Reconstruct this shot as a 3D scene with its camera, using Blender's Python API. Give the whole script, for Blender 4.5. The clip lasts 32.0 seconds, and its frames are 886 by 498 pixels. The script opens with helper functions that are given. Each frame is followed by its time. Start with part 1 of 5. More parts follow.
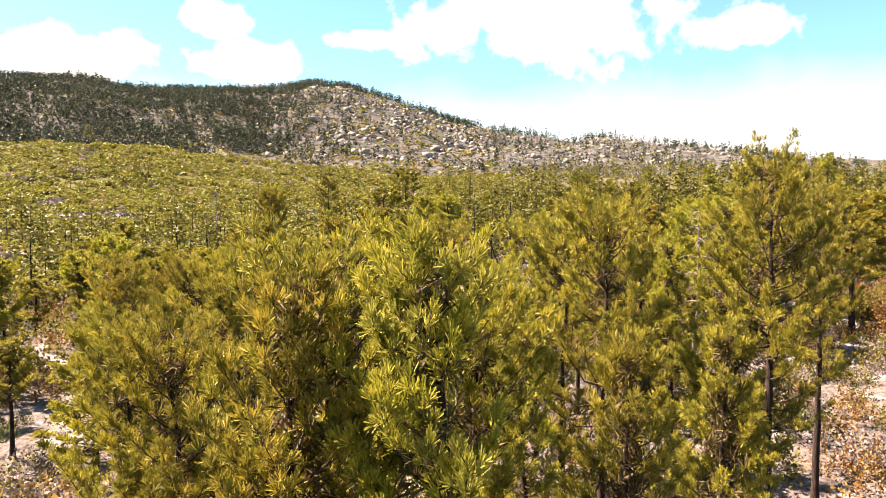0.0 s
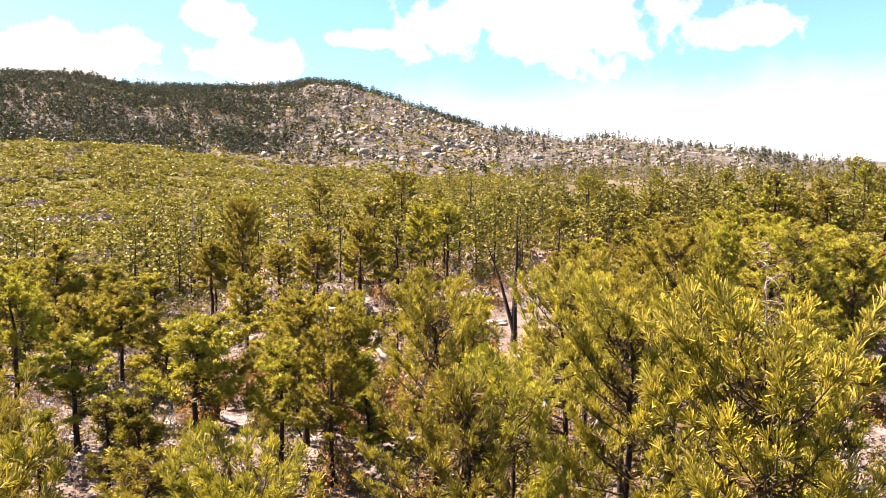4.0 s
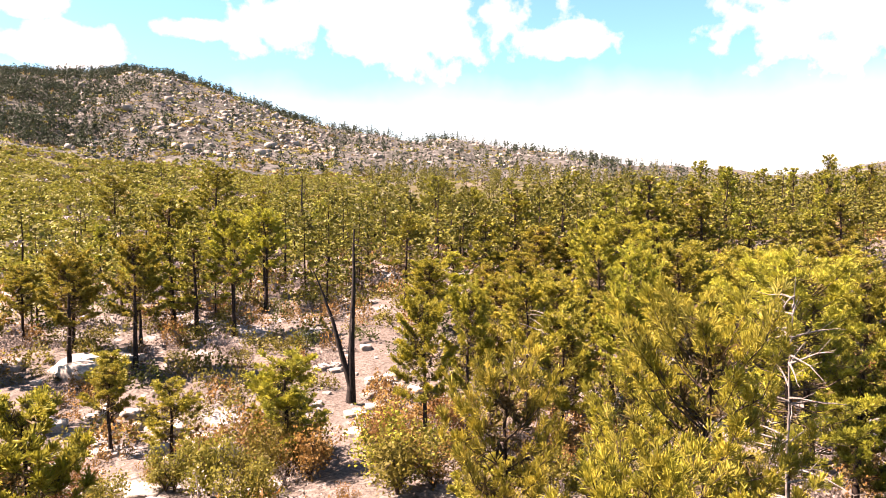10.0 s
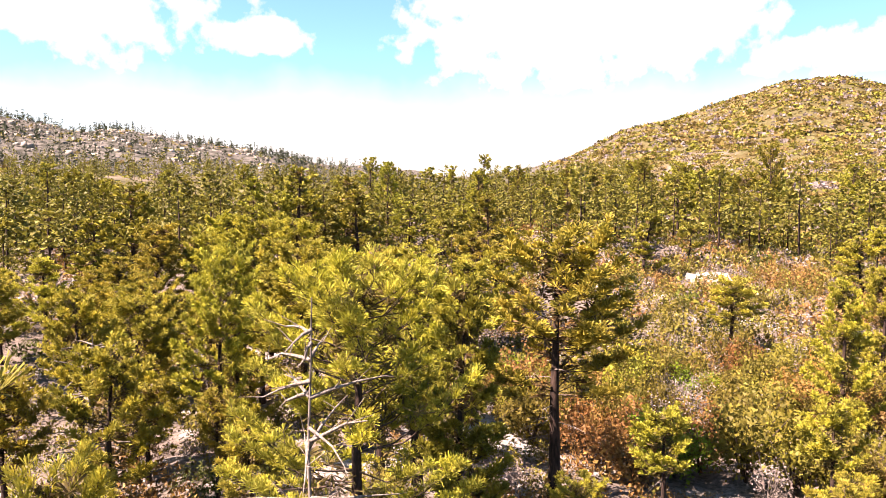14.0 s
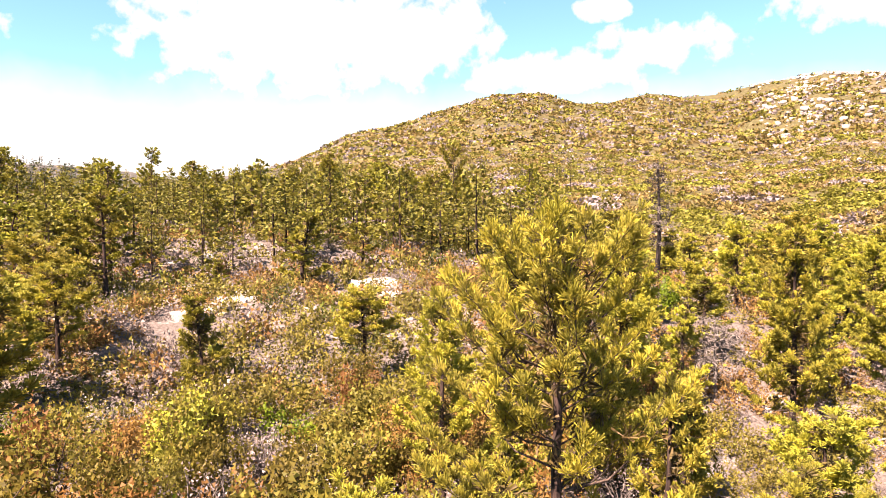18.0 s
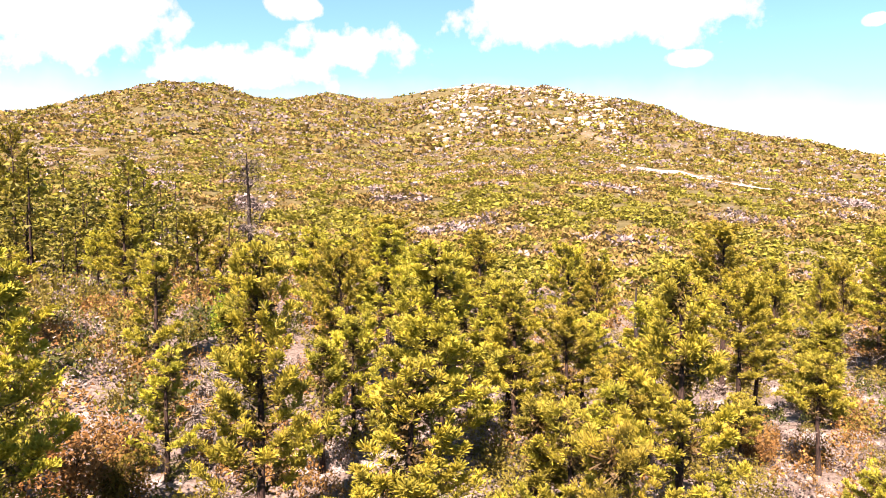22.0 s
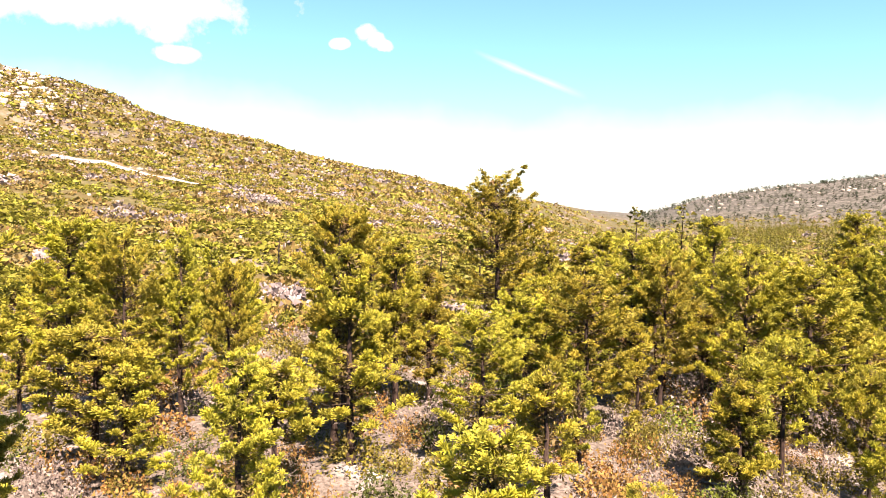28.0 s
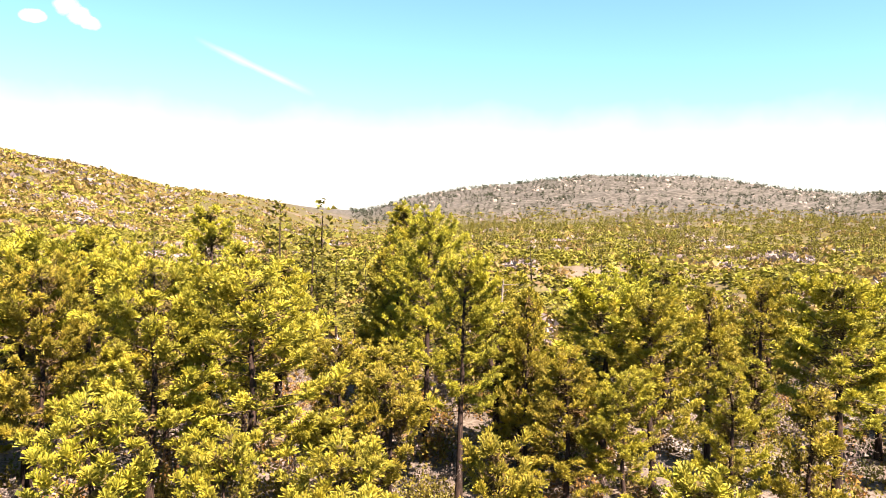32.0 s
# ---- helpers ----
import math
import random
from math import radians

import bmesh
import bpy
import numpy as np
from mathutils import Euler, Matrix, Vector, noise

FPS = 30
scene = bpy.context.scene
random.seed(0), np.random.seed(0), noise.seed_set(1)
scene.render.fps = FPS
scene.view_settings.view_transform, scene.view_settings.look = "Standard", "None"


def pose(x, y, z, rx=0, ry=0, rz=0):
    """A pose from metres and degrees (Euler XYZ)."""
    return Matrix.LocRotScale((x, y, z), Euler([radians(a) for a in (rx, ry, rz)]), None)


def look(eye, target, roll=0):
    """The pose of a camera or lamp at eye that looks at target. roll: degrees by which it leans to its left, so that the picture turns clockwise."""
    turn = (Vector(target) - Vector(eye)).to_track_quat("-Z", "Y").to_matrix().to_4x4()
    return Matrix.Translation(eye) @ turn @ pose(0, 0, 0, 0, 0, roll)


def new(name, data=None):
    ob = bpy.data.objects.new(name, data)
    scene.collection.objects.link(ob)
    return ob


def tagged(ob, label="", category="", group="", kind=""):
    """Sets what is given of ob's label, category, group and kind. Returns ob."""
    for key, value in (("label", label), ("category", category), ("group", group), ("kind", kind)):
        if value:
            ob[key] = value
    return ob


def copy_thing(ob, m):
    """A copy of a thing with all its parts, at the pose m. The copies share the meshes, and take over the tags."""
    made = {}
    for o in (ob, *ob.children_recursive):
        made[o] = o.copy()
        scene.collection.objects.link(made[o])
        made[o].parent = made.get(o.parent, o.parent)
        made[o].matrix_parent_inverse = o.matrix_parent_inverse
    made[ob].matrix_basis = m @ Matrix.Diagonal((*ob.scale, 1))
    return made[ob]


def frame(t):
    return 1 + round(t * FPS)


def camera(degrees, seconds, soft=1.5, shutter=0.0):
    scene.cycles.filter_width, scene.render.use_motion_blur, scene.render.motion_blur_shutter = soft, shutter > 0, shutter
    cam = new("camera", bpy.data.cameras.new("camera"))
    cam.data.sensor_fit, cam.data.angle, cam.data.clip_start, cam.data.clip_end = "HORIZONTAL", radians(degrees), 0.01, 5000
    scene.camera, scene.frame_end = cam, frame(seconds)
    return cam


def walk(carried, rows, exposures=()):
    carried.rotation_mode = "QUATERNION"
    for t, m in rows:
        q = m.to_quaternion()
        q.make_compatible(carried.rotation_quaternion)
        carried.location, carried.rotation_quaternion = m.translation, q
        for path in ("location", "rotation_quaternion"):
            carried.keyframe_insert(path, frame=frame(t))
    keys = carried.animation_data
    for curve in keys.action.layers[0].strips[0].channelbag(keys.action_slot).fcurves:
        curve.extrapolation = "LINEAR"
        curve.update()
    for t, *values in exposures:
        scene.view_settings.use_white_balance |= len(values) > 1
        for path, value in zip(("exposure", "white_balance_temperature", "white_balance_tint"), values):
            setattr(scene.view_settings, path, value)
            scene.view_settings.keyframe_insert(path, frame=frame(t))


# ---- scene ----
EXPOSURE = 2.74
SUN_AZIMUTH = -78.0      # degrees to the right of +y
SUN_ELEVATION = 52.0
SKY_STRENGTH = 0.037
SUN_STRENGTH = 5.0
KELVIN = 8000.0

cam = camera(64.26, 32.0, soft=0.9)

# seconds; eye x, y, z; heading (left is positive), tilt, lean in degrees
PATH = [
    (0.0, 0.24, 5.72, 13.32, -0.00, -3.20, -0.32),
    (0.5, 0.27, 7.02, 13.45, -0.00, -3.21, -0.33),
    (1.0, 0.30, 8.32, 13.55, 0.02, -3.21, -0.33),
    (1.5, 0.35, 9.65, 13.66, 0.06, -3.18, -0.33),
    (2.0, 0.39, 10.88, 13.90, 0.08, -3.23, -0.28),
    (2.5, 0.48, 12.12, 14.18, 0.08, -3.26, -0.27),
    (3.0, 0.58, 13.50, 14.45, 0.09, -3.28, -0.23),
    (3.5, 0.62, 15.04, 14.70, 0.06, -3.28, -0.15),
    (4.0, 0.68, 16.80, 14.87, 0.06, -3.25, -0.08),
    (4.5, 0.74, 18.72, 14.89, 0.08, -3.20, -0.04),
    (5.0, 0.81, 20.66, 14.86, 0.09, -3.13, -0.03),
    (5.5, 0.89, 22.48, 14.89, 0.05, -3.07, -0.03),
    (6.0, 0.99, 24.09, 15.06, -0.06, -3.07, -0.03),
    (6.5, 1.11, 26.01, 15.28, -0.70, -3.10, -0.05),
    (7.0, 1.17, 27.79, 15.45, -1.77, -3.15, -0.09),
    (7.5, 1.31, 29.52, 15.58, -3.08, -3.17, -0.09),
    (8.0, 1.49, 31.06, 15.65, -4.68, -3.19, -0.11),
    (8.5, 1.75, 32.37, 15.66, -6.09, -3.22, -0.03),
    (9.0, 2.02, 33.51, 15.67, -7.75, -3.26, 0.01),
    (9.5, 2.35, 34.51, 15.65, -9.94, -3.27, 0.06),
    (10.0, 2.89, 35.59, 15.62, -12.87, -3.25, 0.15),
    (10.5, 3.54, 36.51, 15.59, -15.54, -3.25, 0.15),
    (11.0, 4.38, 37.42, 15.58, -18.70, -3.27, 0.07),
    (11.5, 5.26, 38.25, 15.52, -21.39, -3.26, 0.01),
    (12.0, 6.28, 39.03, 15.47, -24.06, -3.25, -0.07),
    (12.5, 7.34, 39.79, 15.41, -26.85, -3.26, -0.04),
    (13.0, 8.73, 40.58, 15.39, -30.27, -3.31, -0.01),
    (13.5, 10.25, 41.34, 15.30, -33.72, -3.28, 0.09),
    (14.0, 11.97, 42.15, 15.23, -37.08, -3.28, 0.16),
    (14.5, 13.71, 42.84, 15.17, -40.05, -3.26, 0.16),
    (15.0, 15.64, 43.34, 14.99, -42.76, -3.19, 0.11),
    (15.5, 17.68, 43.69, 14.77, -45.30, -3.07, 0.04),
    (16.0, 19.75, 43.90, 14.57, -47.75, -2.94, -0.02),
    (16.5, 21.77, 43.99, 14.44, -50.21, -2.83, -0.04),
    (17.0, 23.65, 44.00, 14.47, -52.78, -2.80, 0.00),
    (17.5, 25.47, 43.85, 14.53, -55.38, -2.80, -0.00),
    (18.0, 27.44, 43.65, 14.58, -57.98, -2.81, -0.04),
    (18.5, 29.41, 43.37, 14.63, -60.61, -2.82, -0.08),
    (19.0, 31.48, 42.94, 14.71, -63.49, -2.81, -0.07),
    (19.5, 33.42, 42.41, 14.79, -66.09, -2.82, -0.11),
    (20.0, 35.11, 41.74, 14.89, -68.77, -2.89, -0.05),
    (20.5, 36.85, 40.93, 14.97, -71.67, -2.94, 0.03),
    (21.0, 38.84, 39.95, 15.02, -74.83, -2.97, 0.09),
    (21.5, 41.15, 38.64, 15.07, -78.44, -3.01, 0.07),
    (22.0, 43.41, 37.01, 15.10, -82.32, -3.01, 0.08),
    (22.5, 45.40, 35.36, 15.12, -85.65, -3.06, 0.17),
    (23.0, 47.13, 33.70, 15.12, -88.79, -3.06, 0.09),
    (23.5, 48.91, 32.09, 15.07, -91.40, -3.08, 0.04),
    (24.0, 50.94, 29.96, 15.04, -95.08, -3.15, 0.08),
    (24.5, 52.90, 27.56, 14.99, -98.74, -3.17, 0.22),
    (25.0, 54.73, 25.07, 14.93, -102.41, -3.19, 0.30),
    (25.5, 56.45, 22.46, 14.85, -105.84, -3.21, 0.32),
    (26.0, 57.86, 19.85, 14.76, -108.90, -3.21, 0.29),
    (26.5, 59.01, 17.19, 14.64, -111.82, -3.19, 0.26),
    (27.0, 59.93, 14.40, 14.53, -114.79, -3.14, 0.27),
    (27.5, 60.69, 11.44, 14.43, -118.04, -3.08, 0.30),
    (28.0, 61.30, 8.22, 14.34, -121.76, -3.05, 0.34),
    (28.5, 61.76, 5.26, 14.26, -125.02, -3.04, 0.27),
    (29.0, 62.14, 2.12, 14.22, -128.25, -3.09, 0.20),
    (29.5, 62.30, -0.67, 14.19, -131.00, -3.17, 0.30),
    (30.0, 62.40, -3.40, 14.14, -133.96, -3.20, 0.46),
    (30.5, 62.35, -6.05, 14.06, -136.55, -3.19, 0.57),
    (31.0, 61.98, -8.90, 13.98, -138.94, -3.20, 0.67),
    (31.5, 61.32, -12.05, 13.90, -141.17, -3.11, 0.64),
    (32.0, 60.57, -14.97, 13.87, -143.37, -3.11, 0.55),
]


def camera_pose(x, y, z, heading, tilt, lean):
    h, p = radians(heading), radians(tilt)
    way = Vector((-math.sin(h) * math.cos(p), math.cos(h) * math.cos(p), math.sin(p)))
    eye = Vector((x, y, z))
    return look(eye, eye + way * 10.0, lean)


walk(cam, [(row[0], camera_pose(*row[1:])) for row in PATH],
     exposures=[(0.0, EXPOSURE + 0.14, KELVIN, 21.0), (3.0, EXPOSURE + 0.15, KELVIN, 26.0), (13.0, EXPOSURE + 0.15, KELVIN, 28.0), (20.0, EXPOSURE + 0.05, KELVIN, 28.5), (25.0, EXPOSURE - 0.05, KELVIN, 25.0), (28.0, EXPOSURE, KELVIN, 20.0), (32.0, EXPOSURE + 0.04, KELVIN, 19.0)])

# ------------------------------------------------------------------ sky and sun
world = bpy.data.worlds.new("sky")
scene.world = world
world.use_nodes = True
wt = world.node_tree
wt.nodes.clear()


def wmath(op, a, b=None, c=None, clamp=False):
    n = wt.nodes.new("ShaderNodeMath")
    n.operation, n.use_clamp = op, clamp
    for i, v in enumerate((a, b, c)):
        if v is None:
            continue
        if isinstance(v, (int, float)):
            n.inputs[i].default_value = v
        else:
            wt.links.new(v, n.inputs[i])
    return n.outputs[0]


sky = wt.nodes.new("ShaderNodeTexSky")
sky.sky_type, sky.sun_disc = "NISHITA", False
sky.sun_elevation, sky.sun_rotation = radians(SUN_ELEVATION), radians(SUN_AZIMUTH)
sky.altitude, sky.air_density, sky.dust_density, sky.ozone_density = 1500, 1.0, 1.0, 1.0
coord = wt.nodes.new("ShaderNodeTexCoord")
sep = wt.nodes.new("ShaderNodeSeparateXYZ")
wt.links.new(coord.outputs["Generated"], sep.inputs[0])
az = wmath("MULTIPLY", wmath("ARCTAN2", sep.outputs[0], sep.outputs[1]), 180 / math.pi)
el = wmath("MULTIPLY", wmath("ARCSINE", sep.outputs[2]), 180 / math.pi)
noises = []
for scale, detail in ((26.0, 5.0), (9.0, 4.0)):
    n = wt.nodes.new("ShaderNodeTexNoise")
    n.inputs["Scale"].default_value, n.inputs["Detail"].default_value = scale, detail
    n.inputs["Roughness"].default_value = 0.55
    wt.links.new(coord.outputs["Generated"], n.inputs["Vector"])
    noises.append(wmath("SUBTRACT", n.outputs["Fac"], 0.5))
rough_edge = wmath("ADD", wmath("MULTIPLY", noises[0], 1.7), wmath("MULTIPLY", noises[1], 1.5))

# cumulus clouds: azimuth, elevation, half-width, half-height in degrees
CLOUDS = ((-17.9, 14.3, 2.6, 1.4), (-15.3, 11.2, 5.0, 1.5), (-28.0, 11.0, 7.0, 2.4), (-6.6, 13.2, 3.2, 1.0),
          (9.0, 14.4, 12.5, 4.1), (21.5, 13.0, 5.0, 1.5), (46.5, 14.5, 13.0, 5.2), (56.0, 13.6, 7.0, 3.6),
          (75.5, 12.7, 5.5, 2.0), (70.5, 15.6, 2.4, 0.9), (95.0, 15.3, 13.0, 2.9), (101.1, 11.5, 1.9, 0.6),
          (116.3, 13.4, 0.9, 0.7), (115.5, 14.0, 1.1, 0.8), (117.0, 13.0, 0.8, 0.5), (113.5, 13.0, 0.8, 0.45), (67.0, 11.0, 8.0, 1.8))
cover = None
for u0, v0, a, b in CLOUDS:
    du = wmath("DIVIDE", wmath("SUBTRACT", az, u0), a)
    dv = wmath("DIVIDE", wmath("SUBTRACT", el, v0), b)
    d = wmath("SQRT", wmath("ADD", wmath("MULTIPLY", du, du), wmath("MULTIPLY", dv, dv)))
    m = wmath("MULTIPLY", wmath("SUBTRACT", 1.0, wmath("ADD", d, rough_edge)), 2.8, clamp=True)
    cover = m if cover is None else wmath("MAXIMUM", cover, m)
# scattered cumulus over the rest of the sky
high = wmath("MULTIPLY", wmath("SUBTRACT", noises[1], 0.07), 7.0, clamp=True)
high = wmath("MULTIPLY", high, wmath("MULTIPLY", wmath("SUBTRACT", el, 19.0), 0.2, clamp=True))
cover = wmath("MAXIMUM", cover, high)
# a thin vapour trail
along = wmath("DIVIDE", wmath("SUBTRACT", az, 128.6), 4.6)
off = wmath("SUBTRACT", el, wmath("SUBTRACT", 10.8, wmath("MULTIPLY", wmath("SUBTRACT", az, 128.6), 0.41)))
trail = wmath("SUBTRACT", 1.0, wmath("DIVIDE", wmath("ABSOLUTE", off), wmath("ADD", 0.35, wmath("MULTIPLY", noises[0], 0.6))), clamp=True)
trail = wmath("MULTIPLY", trail, wmath("MULTIPLY", wmath("SUBTRACT", 1.0, wmath("ABSOLUTE", along)), 1.6, clamp=True))
cover = wmath("MAXIMUM", cover, wmath("MULTIPLY", trail, 0.5))
# thin white veil low over the hills
veil_top = wmath("SUBTRACT", 10.8, wmath("MULTIPLY", wmath("MULTIPLY", wmath("SUBTRACT", az, 95.0), 0.033, clamp=True), 2.4))
veil = wmath("MULTIPLY", wmath("SUBTRACT", veil_top, wmath("ADD", el, wmath("MULTIPLY", noises[1], 5.0))), 0.15, clamp=True)
cover = wmath("MAXIMUM", cover, wmath("MULTIPLY", veil, 0.9))
mix = wt.nodes.new("ShaderNodeMix")
mix.data_type = "RGBA"
wt.links.new(cover, mix.inputs["Factor"])
tone = wt.nodes.new("ShaderNodeMix")
tone.data_type, tone.blend_type = "RGBA", "MULTIPLY"
tone.inputs["Factor"].default_value = 1.0
tone.inputs["B"].default_value = (0.70, 1.22, 1.28, 1)
wt.links.new(sky.outputs[0], tone.inputs["A"])
wt.links.new(tone.outputs["Result"], mix.inputs["A"])
mix.inputs["B"].default_value = (5.1, 5.2, 5.4, 1)
bg = wt.nodes.new("ShaderNodeBackground")
bg.inputs["Strength"].default_value = SKY_STRENGTH
wt.links.new(mix.outputs["Result"], bg.inputs["Color"])
out = wt.nodes.new("ShaderNodeOutputWorld")
wt.links.new(bg.outputs[0], out.inputs[0])

sun_data = bpy.data.lights.new("sun", "SUN")
sun_data.energy, sun_data.angle, sun_data.color = SUN_STRENGTH, radians(0.53), (1.0, 0.915, 0.835)
sun = new("sun", sun_data)
sa, se = radians(SUN_AZIMUTH), radians(SUN_ELEVATION)
sun_way = Vector((math.sin(sa) * math.cos(se), math.cos(sa) * math.cos(se), math.sin(se)))
sun.matrix_world = look(sun_way * 100, (0, 0, 0))

# ------------------------------------------------------------------ materials


class Mat:
    """A node material under construction."""

    def __init__(self, name):
        self.m = bpy.data.materials.new(name)
        self.m.use_nodes = True
        self.t = self.m.node_tree
        self.bsdf = self.t.nodes["Principled BSDF"]
        self.out = self.t.nodes["Material Output"]
        self.geo = self.t.nodes.new("ShaderNodeTexCoord").outputs["Object"]

    def put(self, socket, v):
        if isinstance(v, (int, float)):
            socket.default_value = v
        elif isinstance(v, tuple):
            socket.default_value = (*v, 1) if len(v) == 3 and len(socket.default_value) == 4 else v
        else:
            self.t.links.new(v, socket)

    def math(self, op, a, b=0.0, clamp=False):
        n = self.t.nodes.new("ShaderNodeMath")
        n.operation, n.use_clamp = op, clamp
        self.put(n.inputs[0], a), self.put(n.inputs[1], b)
        return n.outputs[0]

    def mapped(self, scale):
        n = self.t.nodes.new("ShaderNodeMapping")
        self.t.links.new(self.geo, n.inputs[0])
        n.inputs["Scale"].default_value = scale
        return n.outputs[0]

    def noise(self, scale, detail=4.0, rough=0.55, vec=None):
        n = self.t.nodes.new("ShaderNodeTexNoise")
        n.inputs["Scale"].default_value, n.inputs["Detail"].default_value, n.inputs["Roughness"].default_value = scale, detail, rough
        self.t.links.new(vec or self.geo, n.inputs["Vector"])
        return n.outputs["Fac"]

    def voronoi(self, scale, what="Distance"):
        n = self.t.nodes.new("ShaderNodeTexVoronoi")
        n.inputs["Scale"].default_value = scale
        self.t.links.new(self.geo, n.inputs["Vector"])
        return n.outputs[what]

    def band(self, v, low, high):
        """0 below low, 1 above high."""
        n = self.t.nodes.new("ShaderNodeMapRange")
        n.interpolation_type = "SMOOTHSTEP"
        self.put(n.inputs["Value"], v)
        n.inputs["From Min"].default_value, n.inputs["From Max"].default_value = low, high
        return n.outputs["Result"]

    def mix(self, f, a, b):
        n = self.t.nodes.new("ShaderNodeMix")
        n.data_type = "RGBA"
        self.put(n.inputs["Factor"], f), self.put(n.inputs["A"], a), self.put(n.inputs["B"], b)
        return n.outputs["Result"]

    def tint(self, color, hue=0.5, sat=1.0, val=1.0):
        n = self.t.nodes.new("ShaderNodeHueSaturation")
        self.put(n.inputs["Hue"], hue), self.put(n.inputs["Saturation"], sat), self.put(n.inputs["Value"], val), self.put(n.inputs["Color"], color)
        return n.outputs[0]

    def object_random(self):
        return self.t.nodes.new("ShaderNodeObjectInfo").outputs["Random"]

    def island_random(self):
        return self.t.nodes.new("ShaderNodeNewGeometry").outputs["Random Per Island"]

    def bump(self, height, strength, distance=0.02):
        n = self.t.nodes.new("ShaderNodeBump")
        n.inputs["Strength"].default_value, n.inputs["Distance"].default_value = strength, distance
        self.put(n.inputs["Height"], height)
        self.t.links.new(n.outputs[0], self.bsdf.inputs["Normal"])

    def done(self, color, rough=0.8, spec=0.3, leaf=0.0):
        self.put(self.bsdf.inputs["Base Color"], color)
        self.put(self.bsdf.inputs["Roughness"], rough)
        self.bsdf.inputs["Specular IOR Level"].default_value = spec
        if leaf:
            tr = self.t.nodes.new("ShaderNodeBsdfTranslucent")
            self.put(tr.inputs["Color"], color)
            mx = self.t.nodes.new("ShaderNodeMixShader")
            mx.inputs[0].default_value = leaf
            self.t.links.new(self.bsdf.outputs[0], mx.inputs[1])
            self.t.links.new(tr.outputs[0], mx.inputs[2])
            self.t.links.new(mx.outputs[0], self.out.inputs[0])
        return self.m


def leaf_material(name, color, other, spread=0.25, leaf=0.35, single=True, rough=0.55, tuft=0.0):
    """Leaves or needles: two hues mixed in patches, each plant and each leaf a little different."""
    k = Mat(name)
    patch = k.band(k.noise(0.9, 3.0), 0.35, 0.65)
    c = k.mix(patch, color, other)
    r = k.object_random() if single else k.island_random()
    one = k.island_random()
    v = k.math("ADD", k.math("MULTIPLY", one, 0.66 if single else 0.4), (0.67 if single else 0.8) - spread)
    v = k.math("ADD", v, k.math("MULTIPLY", r, 2 * spread))
    h = k.math("ADD", k.math("MULTIPLY", r, 0.03), 0.485 - tuft)
    h = k.math("SUBTRACT", h, k.math("MULTIPLY", one, -2 * tuft)) if tuft else h
    return k.done(k.tint(c, h, 1.0, v), rough, 0.14, leaf)


def bark_material(name, dark, light, stretch=(9, 9, 1.6)):
    k = Mat(name)
    v = k.mapped(stretch)
    plates = k.noise(1.6, 5.0, 0.6, v)
    big = k.noise(0.7, 3.0)
    c = k.mix(k.band(plates, 0.38, 0.66), dark, light)
    c = k.tint(c, 0.5, 1.0, k.math("ADD", k.math("MULTIPLY", big, 0.8), 0.6))
    k.bump(plates, 0.7, 0.03)
    return k.done(c, 0.9, 0.15)


M_NEEDLE = leaf_material("pine_needles", (0.268, 0.240, 0.029), (0.186, 0.171, 0.029), 0.14, 0.28, tuft=-0.012)
M_NEEDLE_GREEN = leaf_material("pine_needles_green", (0.190, 0.174, 0.022), (0.128, 0.126, 0.021), 0.20, 0.27)
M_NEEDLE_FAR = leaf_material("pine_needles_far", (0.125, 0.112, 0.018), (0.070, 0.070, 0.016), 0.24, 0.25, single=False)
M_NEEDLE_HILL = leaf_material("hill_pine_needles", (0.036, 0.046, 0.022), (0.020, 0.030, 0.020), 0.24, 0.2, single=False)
# older inner needles; their dark colour also stands in for shade inside crowns
M_NEEDLE_OLD_SHADE = leaf_material("old_shaded_inner_needles", (0.098, 0.066, 0.025), (0.062, 0.049, 0.020), 0.14, 0.2)
M_BARK = bark_material("pine_bark", (0.015, 0.010, 0.009), (0.044, 0.028, 0.023))
M_CHAR = bark_material("charred_bark", (0.009, 0.008, 0.008), (0.038, 0.029, 0.026))
M_LIMB = bark_material("limb_bark", (0.030, 0.021, 0.017), (0.085, 0.060, 0.048), (14, 14, 4))
M_GREY = bark_material("weathered_wood", (0.075, 0.064, 0.058), (0.20, 0.172, 0.158), (12, 12, 2))
M_OAK = leaf_material("scrub_oak_leaves", (0.150, 0.125, 0.022), (0.098, 0.085, 0.022), 0.22, 0.42)
M_RUST = leaf_material("rusty_leaves", (0.205, 0.105, 0.032), (0.150, 0.092, 0.034), 0.22, 0.4)
M_LIME = leaf_material("bright_green_leaves", (0.120, 0.170, 0.012), (0.080, 0.125, 0.015), 0.15, 0.4)
M_GREYTWIG = leaf_material("grey_twigs", (0.20, 0.165, 0.160), (0.14, 0.112, 0.106), 0.2, 0.1)
M_SCRUB_FAR = leaf_material("hill_scrub", (0.138, 0.114, 0.032), (0.165, 0.108, 0.044), 0.14, 0.3, single=False)
M_SCRUB_GREEN = leaf_material("hill_scrub_green", (0.160, 0.150, 0.024), (0.118, 0.112, 0.022), 0.2, 0.3, single=False)
M_TWIG_FAR = leaf_material("hill_dead_scrub", (0.205, 0.170, 0.172), (0.140, 0.114, 0.114), 0.22, 0.1, single=False)


